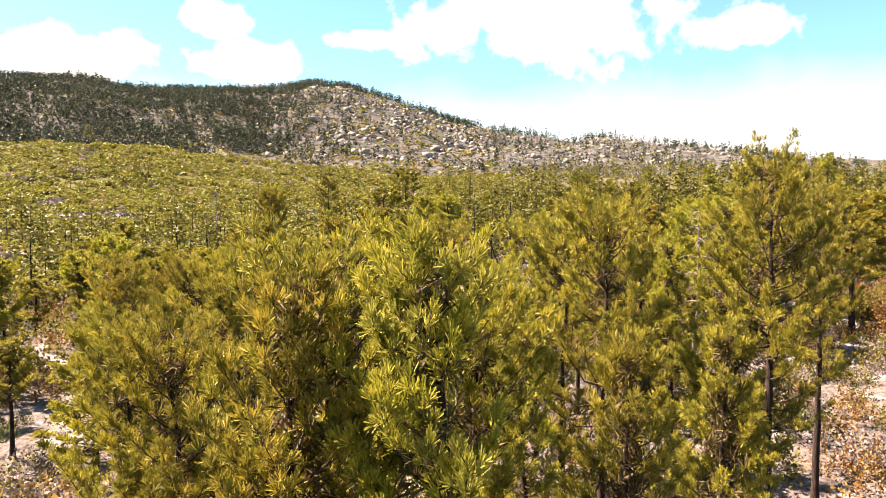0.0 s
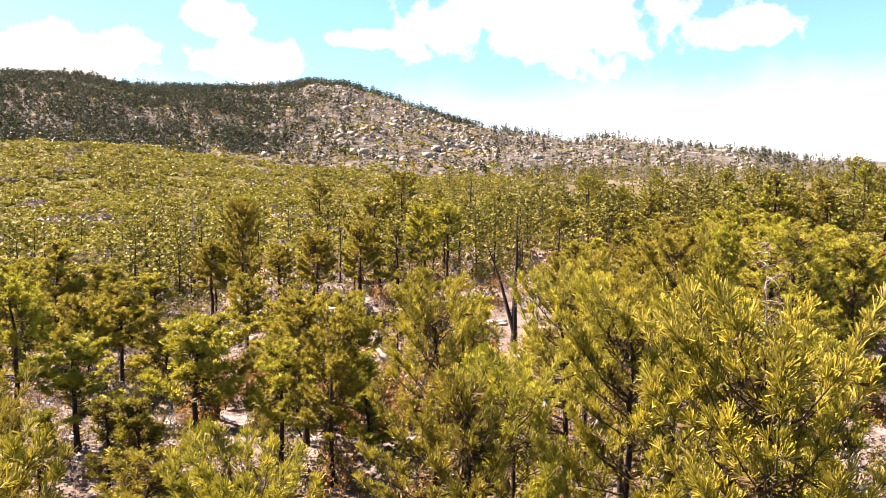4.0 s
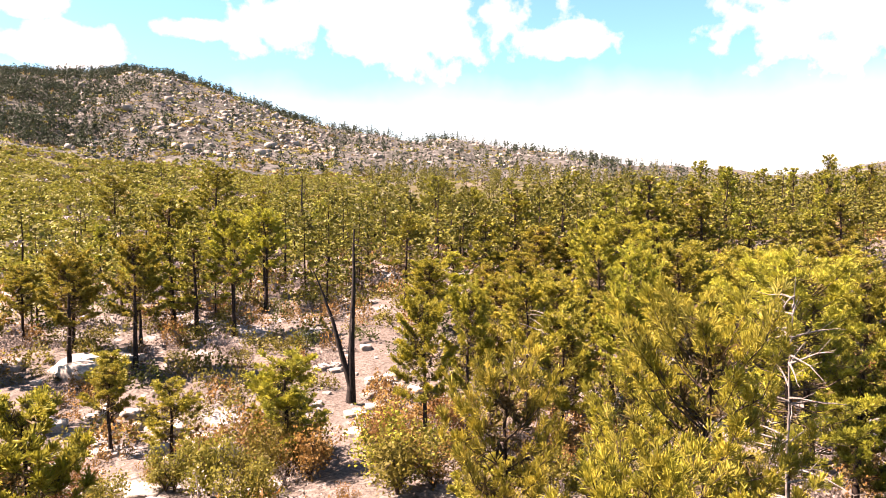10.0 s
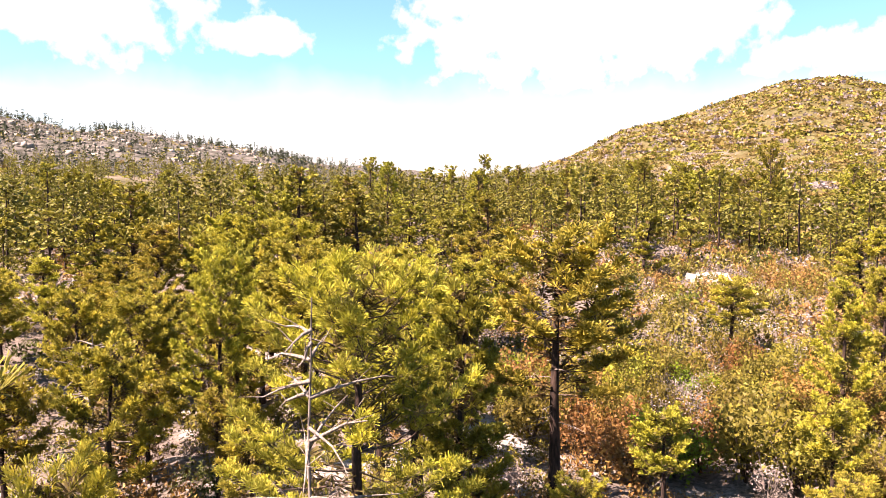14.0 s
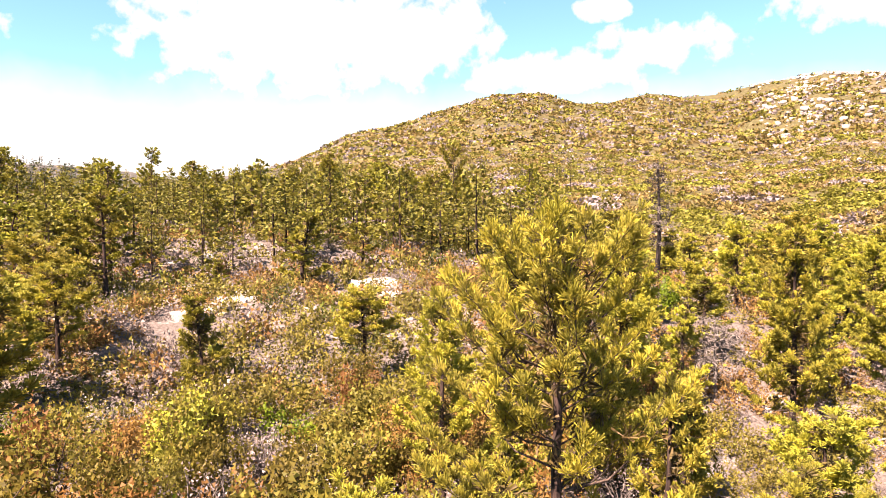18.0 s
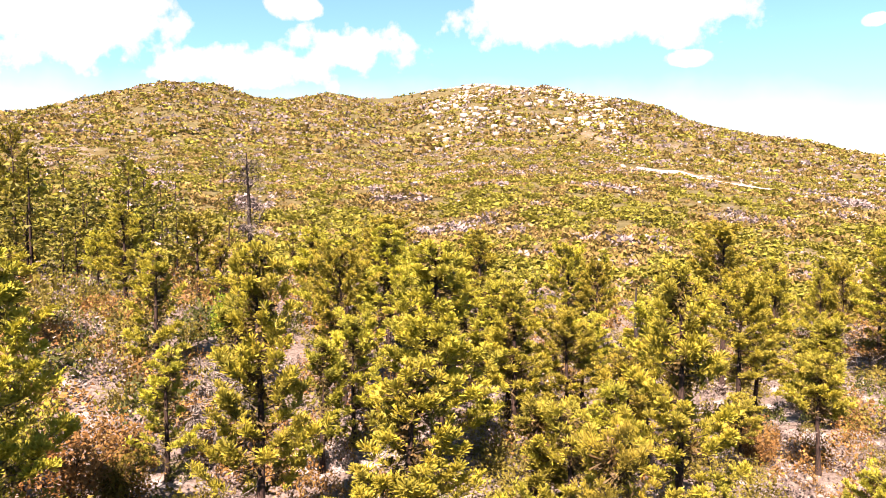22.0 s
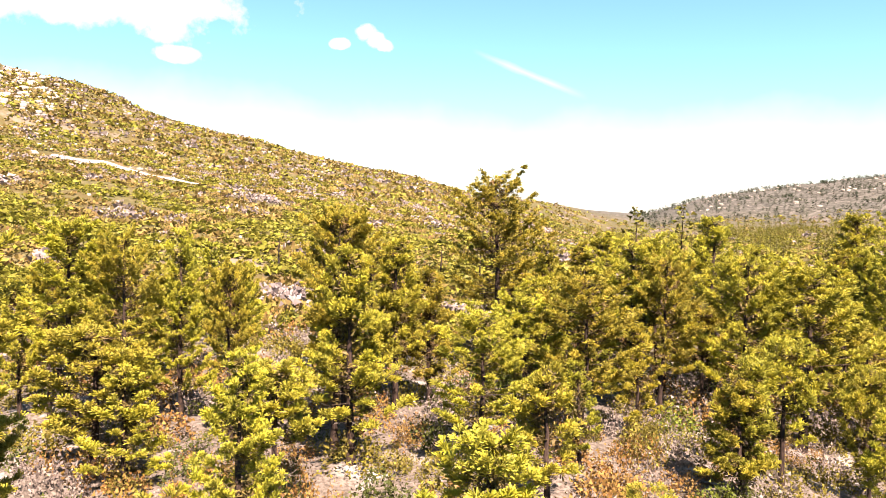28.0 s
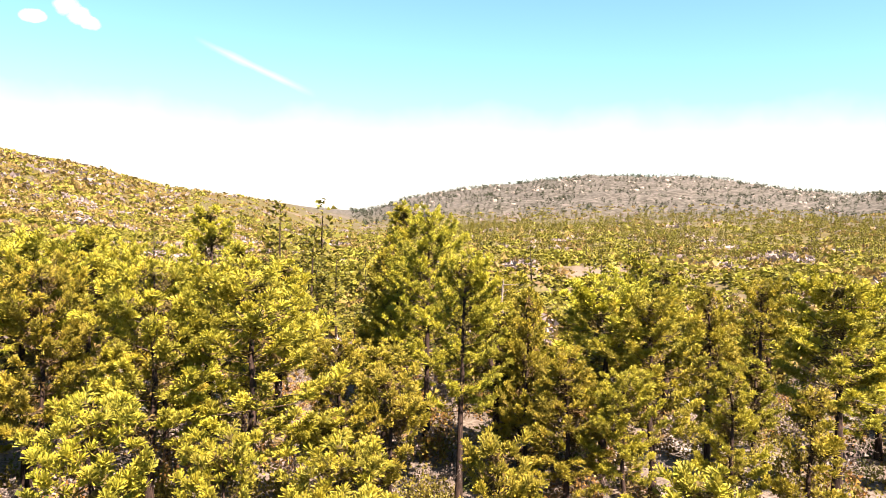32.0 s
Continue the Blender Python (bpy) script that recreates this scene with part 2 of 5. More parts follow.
def rock_material(name, single):
    k = Mat(name)
    grain = k.noise(9.0, 6.0, 0.65)
    stain = k.noise(0.8, 3.0)
    c = k.mix(k.band(grain, 0.32, 0.7), (0.15, 0.128, 0.112), (0.31, 0.275, 0.248))
    c = k.mix(k.math("MULTIPLY", k.band(stain, 0.5, 0.72), 0.55), c, (0.16, 0.115, 0.09))
    r = k.object_random() if single else k.island_random()
    c = k.tint(c, 0.5, 0.9, k.math("ADD", k.math("MULTIPLY", r, 0.4), 0.8))
    k.bump(grain, 0.5, 0.05)
    return k.done(c, 0.9, 0.2)


M_ROCK = rock_material("granite", True)
M_ROCK_FAR = rock_material("granite_far", False)


def ground_material():
    """Pale decomposed granite with needle litter, dry scrub and bare patches."""
    k = Mat("granite_soil")
    big = k.noise(0.045, 4.0, 0.6)
    mid = k.noise(0.33, 5.0, 0.62)
    fine = k.noise(4.0, 6.0, 0.7)
    soil = k.mix(k.band(fine, 0.3, 0.72), (0.105, 0.096, 0.092), (0.31, 0.296, 0.298))
    litter = k.mix(k.band(fine, 0.35, 0.65), (0.050, 0.040, 0.034), (0.135, 0.112, 0.102))
    scrub = k.mix(k.band(k.noise(0.55, 6.0, 0.7), 0.40, 0.60), (0.044, 0.040, 0.017), (0.078, 0.068, 0.034))
    c = k.mix(k.band(k.math("ADD", k.math("MULTIPLY", mid, 0.6), k.math("MULTIPLY", big, 0.4)), 0.52, 0.62), litter, soil)
    # farther out the hillsides carry a closed cover of low scrub
    n = k.t.nodes.new("ShaderNodeVectorMath")
    n.operation = "DISTANCE"
    k.t.links.new(k.geo, n.inputs[0])
    n.inputs[1].default_value = (20, 40, 5)
    far = k.band(n.outputs["Value"], 95, 190)
    bare = k.band(k.noise(0.018, 5.0, 0.65), 0.54, 0.62)
    hill = k.mix(k.math("MULTIPLY", bare, 0.6), scrub, (0.130, 0.102, 0.095))
    tuft = k.noise(0.13, 5.0, 0.7)
    hill = k.mix(k.band(tuft, 0.50, 0.58), hill, (0.056, 0.044, 0.019))
    hill = k.mix(k.math("MULTIPLY", k.band(k.noise(0.05, 6.0, 0.75), 0.57, 0.66), 0.6), hill, (0.100, 0.062, 0.028))
    # the two far mountains are stonier and greyer
    xyz = k.t.nodes.new("ShaderNodeSeparateXYZ")
    k.t.links.new(k.geo, xyz.inputs[0])
    away = k.math("MAXIMUM", k.band(xyz.outputs[1], 330, 470), k.band(k.math("MULTIPLY", xyz.outputs[1], -1.0), 450, 800))
    stony = k.mix(k.band(k.noise(0.16, 7.0, 0.75), 0.42, 0.60), (0.026, 0.026, 0.021), (0.088, 0.081, 0.077))
    hill = k.mix(away, hill, stony)
    # a close green chaparral slope before the western mountain
    east = k.math("SUBTRACT", xyz.outputs[0], k.math("MULTIPLY", xyz.outputs[1], 0.05))
    slope = k.math("MULTIPLY", k.band(xyz.outputs[1], 120, 190), k.math("SUBTRACT", 1.0, k.band(xyz.outputs[1], 395, 450)))
    slope = k.math("MULTIPLY", slope, k.math("SUBTRACT", 1.0, k.band(east, -10, 50)))
    leafy = k.mix(k.band(tuft, 0.44, 0.60), (0.066, 0.063, 0.014), (0.046, 0.045, 0.013))
    hill = k.mix(k.math("MULTIPLY", slope, 0.85), hill, leafy)
    c = k.mix(far, c, hill)
    c = k.tint(c, 0.5, 1.0, k.math("ADD", k.math("MULTIPLY", big, 0.5), 0.75))
    k.bump(fine, 0.6, 0.08)
    return k.done(c, 0.95, 0.1)


M_GROUND = ground_material()

# ------------------------------------------------------------------ the lie of the land
# x, y, height of the forest floor
FLOOR_NORTH = [
    (6, 85, -0.8), (-9, 89, -1.4), (-10, 102, 2.3), (-2, 113, 5.2), (-25, 101, 0.3), (33, 62, 2.5),
    (111, 66, 9.1), (121, 117, 11.3), (71, 48, -0.6), (110, 20, -0.3), (12, 70, 5.3), (75, -50, -1.8),
    (105, -9, 1.6), (-15, 51, 1.2), (-24, 65, 3.3), (32, 144, 8.8), (42, 142, 9.4), (52, 59, 1.3),
    (-9, 97, 3.2), (-2, 105, 5.0), (1, 115, 5.0), (-9, 117, 6.8), (-3, 78, 0.3), (-8, 87, -0.6),]
FLOOR_SOUTH = [
    (126, 103, 8.2), (110, 123, 13.0), (112, 47, 6.3), (121, 56, 3.3), (137, 31, 0.7), (108, 78, 6.0),
    (119, -17, -0.5), (110, -6, 2.2), (85, 88, 7.2), (65, 92, 6.0), (0, 0, 1.0), (-40, 20, 0.0),
    (20, 20, 1.0), (-60, 80, 0.0), (80, -90, -3.0), (20, -30, 0.0), (0, 40, 1.5),
    (114, 27, -4.6), (120, 20, -3.0), (99, 16, -1.3), (113, 5, -1.5), (127, -21, -2.0), (128, 5, -1.8), (62, 61, 2.6), (87, 62, 4.8),]
SPOTS = np.array(FLOOR_NORTH + FLOOR_SOUTH)


def spot_height(x, y):
    w = np.exp(-((x[..., None] - SPOTS[:, 0]) ** 2 + (y[..., None] - SPOTS[:, 1]) ** 2) / (2 * 13.0 ** 2)) + 1e-6
    return (w * SPOTS[:, 2]).sum(-1) / w.sum(-1)


# the hills by bearing (degrees right of +y): bearing, near rise: distance and lift in degrees, crest: distance and lift
WEST_MOUNTAIN = [
    (-180, 500, 0.5, 1500, 1.48), (-110, 400, 3, 800, 4.88), (-50, 393, 4.3, 922, 8.3), (-37, 393, 4.5, 922, 8.35), (-33, 391, 4.9, 921, 8.70), (-29, 389, 5, 920, 8.80),
    (-26, 387, 4.5, 918, 8.55), (-22, 384, 4, 916, 8.55), (-17, 382, 3.4, 908, 8.80), (-12, 379, 2.9, 894, 9.70), (-9.5, 375, 2.7, 889, 9.50), (-7, 372, 2.6, 884, 8.70),
    (-4, 370, 2.5, 877, 7.93), (-1, 366, 2.4, 869, 6.98), (3, 360, 2.3, 862, 6.03),]
NORTH_GAP = [
    (8.5, 360, 2.2, 852, 5.23), (12, 360, 2.1, 849, 5.38), (19, 350, 1.9, 875, 4.33), (23, 350, 1.8, 854, 3.88), (27, 350, 1.7, 1061, 3.23), (32, 340, 1.6, 1389, 2.98),
    (38, 300, 1.6, 1402, 2.28), (41, 280, 1.7, 959, 2.88), (45, 270, 1.8, 662, 3.80), (49, 260, 1.9, 659, 5.65), (53, 250, 2, 670, 6.75), (57, 245, 2, 673, 7.75),
    (61, 240, 2, 685, 9.00), (64, 240, 1.9, 701, 8.95), (67, 240, 1.8, 718, 8.30),]
EAST_HILL = [
    (70, 240, 1.8, 742, 8.30), (73, 240, 1.8, 773, 8.70), (77, 240, 1.8, 808, 8.20), (81, 240, 1.8, 810, 8.95), (84, 240, 2, 781, 9.60), (87, 245, 2.1, 760, 9.40),
    (90, 250, 2.1, 736, 9.10), (94, 255, 2, 721, 8.40), (98, 260, 1.8, 717, 7.35), (103, 260, 1.4, 656, 5.65), (108, 270, 0.8, 671, 4.65), (113, 280, 0.3, 668, 3.50),
    (118, 300, -0.3, 686, 2.80), (123, 330, -0.9, 730, 1.50), (129, 360, -1.5, 762, 0.75),]
SOUTH_VALLEY = [
    (133, 450, -2, 1165, 0.13), (137, 560, -2, 1457, -0.12), (141, 580, -1.8, 1539, 1.0), (145, 600, -1.6, 1540, 1.7), (148, 600, -1.5, 1543, 1.95), (152, 600, -1.3, 1543, 2.5),
    (156, 600, -1.2, 1535, 2.65), (160, 600, -1.1, 1548, 2.63), (164, 600, -1, 1547, 2.38), (168, 600, -0.9, 1544, 1.68), (172, 600, -0.8, 1542, 1.28), (180, 500, 0.5, 1500, 1.48),]
HILLS = np.array(WEST_MOUNTAIN + NORTH_GAP + EAST_HILL + SOUTH_VALLEY)
EYE = (26.0, 26.0, 14.6)


def fbm(x, y, size, octaves, seed=0.0):
    """Sums of turned sine waves: a cheap, smooth relief."""
    total, amp, f = 0.0, 1.0, 1.0 / size
    for o in range(octaves):
        a = 1.7 * o + seed
        u, v = x * math.cos(a) + y * math.sin(a), -x * math.sin(a) + y * math.cos(a)
        total = total + amp * np.sin(6.283 * f * u + 1.3 * np.sin(6.283 * f * v * 0.7 + o)) * np.sin(6.283 * f * v + 0.9 * np.sin(6.283 * f * u * 0.6 + 2 * o))
        amp, f = amp * 0.55, f * 1.93
    return total


def ground_height(x, y):
    x, y = np.asarray(x, float), np.asarray(y, float)
    dx, dy = x - EYE[0], y - EYE[1]
    r, bearing = np.hypot(dx, dy), np.degrees(np.arctan2(dx, dy))
    r1, e1, r2, e2 = (np.interp(bearing, HILLS[:, 0], HILLS[:, k]) for k in range(1, 5))
    z0 = spot_height(x, y)
    z1, z2 = EYE[2] + r1 * np.tan(np.radians(e1)), EYE[2] + r2 * np.tan(np.radians(e2))
    # the near rise, from the forest floor up to r1
    s1 = np.clip((r - 95) / (r1 - 95), 0, 1)
    z = z0 * (1 - s1) + (3.0 + (z1 - 3.0) * s1) * s1
    # a saddle, and then the climb to the crest
    s2 = np.clip((r - r1) / (r2 - r1), 0, 1)
    dip = np.where(e1 > 3.9, 10.0, 2.0) * np.sin(np.pi * np.clip(s2 * 2.2, 0, 1))
    z = np.where(r > r1, z1 + (z2 - z1) * (0.25 * s2 + 0.75 * s2 * s2 * (3 - 2 * s2)) - dip, z)
    s3 = np.clip((r - r2) / 900, 0, 1)
    z = np.where(r > r2, z2 - (z2 * 0.8 + 30) * s3 * s3 * (3 - 2 * s3), z)
    lump = np.clip((r - 120) / 400, 0, 1) * np.clip((r2 * 1.02 - r) / 120, 0.15, 1)
    z = z + lump * 3.5 * fbm(x, y, 170.0, 3, 0.4) * np.clip((z2 - 20) / 60, 0.1, 1)
    z = z + 0.35 * fbm(x, y, 14.0, 3, 1.1) * np.clip(1 - r / 300, 0.3, 1)
    return z


def gz(x, y):
    return float(ground_height(np.array([x]), np.array([y]))[0])


def mesh_from(name, verts, tris, mats, index=None, smooth=False):
    """A mesh of triangles from arrays."""
    me = bpy.data.meshes.new(name)
    verts, tris = np.asarray(verts, np.float32), np.asarray(tris, np.int32)
    me.vertices.add(len(verts)), me.loops.add(3 * len(tris)), me.polygons.add(len(tris))
    me.vertices.foreach_set("co", verts.ravel())
    me.loops.foreach_set("vertex_index", tris.ravel())
    me.polygons.foreach_set("loop_start", np.arange(0, 3 * len(tris), 3, dtype=np.int32))
    if index is not None:
        me.polygons.foreach_set("material_index", np.asarray(index, np.int32))
    if smooth:
        me.polygons.foreach_set("use_smooth", np.ones(len(tris), bool))
    for m in mats:
        me.materials.append(m)
    me.update(calc_edges=True)
    return me


def part(name, me, parent, label=""):
    ob = new(name, me)
    ob.parent = parent
    return tagged(ob, label)


def make_ground():
    bearings = np.radians(np.arange(0, 360, 0.75))
    rings = [0.0]
    while rings[-1] < 4600:
        rings.append(rings[-1] + max(1.1, rings[-1] * 0.028))
    rings = np.array(rings[1:])
    rr, bb = np.meshgrid(rings, bearings, indexing="ij")
    x, y = EYE[0] + rr * np.sin(bb), EYE[1] + rr * np.cos(bb)
    v = np.stack([x, y, ground_height(x, y)], -1).reshape(-1, 3)
    n, m = len(rings), len(bearings)
    i, j = np.meshgrid(np.arange(n - 1), np.arange(m), indexing="ij")
    a, b = i * m + j, i * m + (j + 1) % m
    c, d = a + m, b + m
    tris = np.concatenate([np.stack([a, b, d], -1).reshape(-1, 3), np.stack([a, d, c], -1).reshape(-1, 3)])
    hub = len(v)
    v = np.vstack([v, [[EYE[0], EYE[1], gz(EYE[0], EYE[1])]]])
    jj = np.arange(m)
    tris = np.vstack([tris, np.stack([np.full(m, hub), (jj + 1) % m, jj], -1)])
    ob = new("ground", mesh_from("ground", v, tris[:, ::-1], [M_GROUND], smooth=True))
    return tagged(ob, "pale decomposed granite ground with needle litter and scrub, rising into hills", "ground", kind="structure")


make_ground()

# ------------------------------------------------------------------ plants
rng = np.random.default_rng(7)


def tube(points, radii, sides, twist=0.0):
    """A tapered tube along points: vertices and triangles."""
    p, n = np.asarray(points, float), len(points)
    d = np.gradient(p, axis=0)
    d /= np.linalg.norm(d, axis=1)[:, None] + 1e-9
    ref = np.where(np.abs(d[:, 2:3]) > 0.9, np.array([[1.0, 0, 0]]), np.array([[0, 0, 1.0]]))
    a = np.cross(d, ref)
    a /= np.linalg.norm(a, axis=1)[:, None] + 1e-9
    b = np.cross(d, a)
    ang = np.linspace(0, 2 * np.pi, sides, endpoint=False) + twist
    v = p[:, None, :] + np.asarray(radii)[:, None, None] * (np.cos(ang)[None, :, None] * a[:, None, :] + np.sin(ang)[None, :, None] * b[:, None, :])
    v = v.reshape(-1, 3)
    i, j = np.meshgrid(np.arange(n - 1), np.arange(sides), indexing="ij")
    q0, q1 = i * sides + j, i * sides + (j + 1) % sides
    t = np.concatenate([np.stack([q0, q1, q1 + sides], -1).reshape(-1, 3), np.stack([q0, q1 + sides, q0 + sides], -1).reshape(-1, 3)])
    return v, t


def join(chunks):
    vs, ts, k = [], [], 0
    for v, t in chunks:
        vs.append(v), ts.append(np.asarray(t) + k)
        k += len(v)
    return (np.vstack(vs), np.vstack(ts)) if vs else (np.zeros((0, 3)), np.zeros((0, 3), int))


def unit(v):
    return v / (np.linalg.norm(v, axis=-1, keepdims=True) + 1e-9)


def tufts(tips, ways, r, needles, length, width, spread=1.0):
    """Brushes of needles: at every tip a cup of thin triangles round the way of the twig."""
    n = len(tips)
    d = unit(ways[:, None, :] * 0.95 + r.normal(0, 0.42 * spread, (n, needles, 3)))
    side = unit(np.cross(d, r.normal(0, 1, (n, needles, 3))))
    ln = length * r.uniform(0.7, 1.2, (n, needles, 1)) * r.uniform(0.8, 1.2, (n, 1, 1))
    base = tips - ways * (0.35 * length)
    end = base[:, None, :] + d * ln
    # the bundles of one tuft hang together at its root and broaden outwards
    v = np.concatenate([base[:, None, None, :], np.stack([end - side * width * 0.5, end + side * width * 0.5], 2).reshape(n, 1, -1, 3)], 2).reshape(-1, 3)
    first = (np.arange(n) * (2 * needles + 1))[:, None]
    k = np.arange(needles)[None, :] * 2
    t = np.stack([first + 0 * k, first + 1 + k, first + 2 + k], -1).reshape(-1, 3)
    return v, t


def pine_arrays(seed, height, clear, radius, detail, form="round", dead=6):
    """Trunk, living limbs, dead limbs and needles of a long-needled pine, as arrays.
    clear: bare share of the trunk; radius: the crown's; detail: 3 near, 2 middle, 1 far."""
    r = np.random.default_rng(seed)
    n = {3: 12, 2: 8, 1: 5}[detail]
    hs = np.linspace(0, height, n)
    sway = np.cumsum(r.normal(0, 0.10, (n, 2)), axis=0) * (hs / height)[:, None]
    axis = np.column_stack([sway, hs])
    girth = 0.0108 * height + 0.045
    radii = girth * (1 - hs / height) ** 0.8 + 0.022
    radii[0] *= 1.3
    trunk = tube(axis, radii, {3: 9, 2: 7, 1: 5}[detail])

    def on_trunk(h):
        return np.array([np.interp(h, hs, axis[:, 0]), np.interp(h, hs, axis[:, 1]), h])

    limbs, deadwood, tips, ways, inner = [], [], [], [], []
    levels = int({3: 20, 2: 19, 1: 13}[detail] * (1 - clear) / 0.65 * height / 12)
    for i in range(levels):
        s = ((i + r.uniform(0, 1)) / levels) ** 0.82
        h = height * (clear + (1 - clear) * s) * 0.985
        if form == "round":
            reach = radius * (np.sqrt(max(0.0, 1 - (1.55 * (s - 0.36)) ** 2)) * 0.88 + 0.17)
        elif form == "cone":
            reach = radius * (1.05 * (1 - s) ** 0.75 + 0.18)
        else:
            reach = radius * (0.5 + 0.5 * np.sin(3.1 * s + 0.4)) * r.uniform(0.6, 1.2)
        for k in range({3: 4, 2: 4, 1: 3}[detail]):
            if r.uniform() < 0.12:
                continue
            a = r.uniform(0, 2 * np.pi)
            ln = max(0.35, reach * r.uniform(0.65, 1.12))
            lift = 0.10 + 0.75 * s + r.normal(0, 0.12)
            out = np.array([np.cos(a), np.sin(a), 0])
            start = on_trunk(h)
            us = np.linspace(0, 1, 4 if detail == 3 else 3)
            path = start + out * (us * ln)[:, None] + np.array([0, 0, 1.0]) * (ln * (lift * us - 0.28 * us * (1 - us) + 0.22 * us ** 3))[:, None]
            path[1:] += r.normal(0, 0.045 * ln, (len(us) - 1, 3))
            base = min(0.034, 0.010 + 0.008 * ln) * (1.0 if detail > 1 else 1.4)
            limbs.append(tube(path, base * (1 - 0.8 * us), 4 if detail == 3 else 3))
            for u in r.uniform(0.08, 0.55, 2):
                inner.append(path[0] + (path[-1] - path[0]) * u + r.normal(0, 0.08, 3))
            twigs = int(np.clip({3: 25.0, 2: 18.0, 1: 12.0}[detail] * ln / 1.6, 4, {3: 40, 2: 30, 1: 20}[detail]))
            across = np.array([-out[1], out[0], 0])
            for w in range(twigs):
                u = 1.0 if w == 0 else r.uniform(0.34, 1.0) ** 0.8
                p = np.array([np.interp(u, us, path[:, c]) for c in range(3)])
                side = out * r.uniform(0.1, 0.8) + across * r.normal(0, 0.7) + np.array([0, 0, r.uniform(0.35, 1.2)])
                side = unit(side)
                tl = 0.0 if w == 0 else r.uniform(0.10, 0.42) * (1.25 - 0.5 * u)
                tip = p + side * tl
                if tl > 0 and detail > 2 and w % 2:
                    limbs.append(tube(np.array([p, tip]), [0.009, 0.005], 3))
                tips.append(tip), ways.append(unit(side + np.array([0, 0, 0.55])))
    # a full leader
    for k in range({3: 16, 2: 14, 1: 9}[detail]):
        u, a = r.uniform(0.86, 1.0), r.uniform(0, 2 * np.pi)
        off = np.array([np.cos(a), np.sin(a), 0.0]) * (0.12 + 2.6 * (1 - u)) * r.uniform(0.5, 1.0)
        tips.append(on_trunk(height * u) + off), ways.append(unit(off + np.array([0, 0, 0.7])))
    tips.append(axis[-1]), ways.append(np.array([0, 0, 1.0]))
    for k in range(dead):
        h = height * r.uniform(0.18, clear + 0.15)
        a, ln = r.uniform(0, 2 * np.pi), r.uniform(0.35, 1.0) * radius * 0.75
        out = np.array([np.cos(a), np.sin(a), r.normal(0.05, 0.15)])
        us = np.linspace(0, 1, 5)
        path = on_trunk(h) + out * (us * ln)[:, None] + np.column_stack([r.normal(0, 0.05, (5, 2)), -0.25 * ln * us * us])
        piece = [tube(path, 0.026 * (1 - 0.8 * us), 4 if detail == 3 else 3)]
        if detail > 1:
            for w in range(4):
                u = r.uniform(0.35, 1)
                p = np.array([np.interp(u, us, path[:, c]) for c in range(3)])
                q = p + unit(out + r.normal(0, 0.7, 3)) * r.uniform(0.2, 0.55)
                piece.append(tube(np.array([p, (p + q) / 2 + r.normal(0, 0.03, 3), q]), [0.010, 0.008, 0.004], 3))
        deadwood.append(join(piece))
    tips, ways = np.array(tips), unit(np.array(ways))
    if detail == 3:
        leaf = tufts(tips, ways, r, 24, 0.205, 0.019, 1.0)
    elif detail == 2:
        leaf = tufts(tips, ways, r, 20, 0.27, 0.044, 1.05)
    else:
        leaf = tufts(tips, ways, r, 6, 0.42, 0.16, 0.9)
    inner = np.array(inner)
    # dark clumps near the trunk: older needles doubling as painted crown shade
    old_shade = tufts(inner, unit(r.normal(0, 1, inner.shape)), r, {3: 14, 2: 9, 1: 5}[detail], 0.34, {3: 0.05, 2: 0.09, 1: 0.16}[detail], 1.6)
    squeeze = np.array([1.0, 1.0, height / leaf[0][:, 2].max()])
    trunk, leaf = (trunk[0] * squeeze, trunk[1]), (leaf[0] * squeeze, leaf[1])
    v, t = join(limbs)
    return trunk, (v * squeeze, t), [(a * squeeze, b) for a, b in deadwood], leaf, (old_shade[0] * squeeze, old_shade[1])


def make_pine(kind, seed, height, clear, radius, detail, form="round", dead=6, needles=None, bark=None):
    trunk, limbs, deadwood, leaf, old_shade = pine_arrays(seed, height, clear, radius, detail, form, dead)
    tree = new("pine_tree" if height > 8 else "young_pine")
    stem = part("trunk", mesh_from(kind + "_trunk", *trunk, [bark or M_BARK], smooth=True), tree)
    for piece in deadwood:
        part("dead_branch", mesh_from(kind + "_dead_branch", *piece, [M_GREY], smooth=True), stem, "bare grey dead branch")
    part("branchwork", mesh_from(kind + "_branchwork", *limbs, [M_LIMB], smooth=True), tree)
    v, t = join([leaf, old_shade])
    index = np.concatenate([np.zeros(len(leaf[1]), int), np.ones(len(old_shade[1]), int)])
    part("crown", mesh_from(kind + "_crown", v, t, [needles or M_NEEDLE, M_NEEDLE_OLD_SHADE], index), tree)
    return tree


class Kinds:
    """Keeps the first tree of each kind and copies it for the rest."""

    def __init__(self):
        self.made = {}

    def put(self, kind, maker, base_height, x, y, height, turn=0.0, widen=1.0, lean=(0, 0), sink=0.05, z=None):
        s = height / base_height
        m = Matrix.LocRotScale((x, y, (gz(x, y) if z is None else z) - sink), Euler((radians(lean[0]), radians(lean[1]), radians(turn))), (s * widen, s * widen, s))
        if kind not in self.made:
            ob = maker()
            self.made[kind] = ob
            ob.matrix_basis = m
            return ob
        src = self.made[kind]
        keep = src.scale.copy()
        src.scale = (1, 1, 1)
        ob = copy_thing(src, m)
        src.scale = keep
        return ob


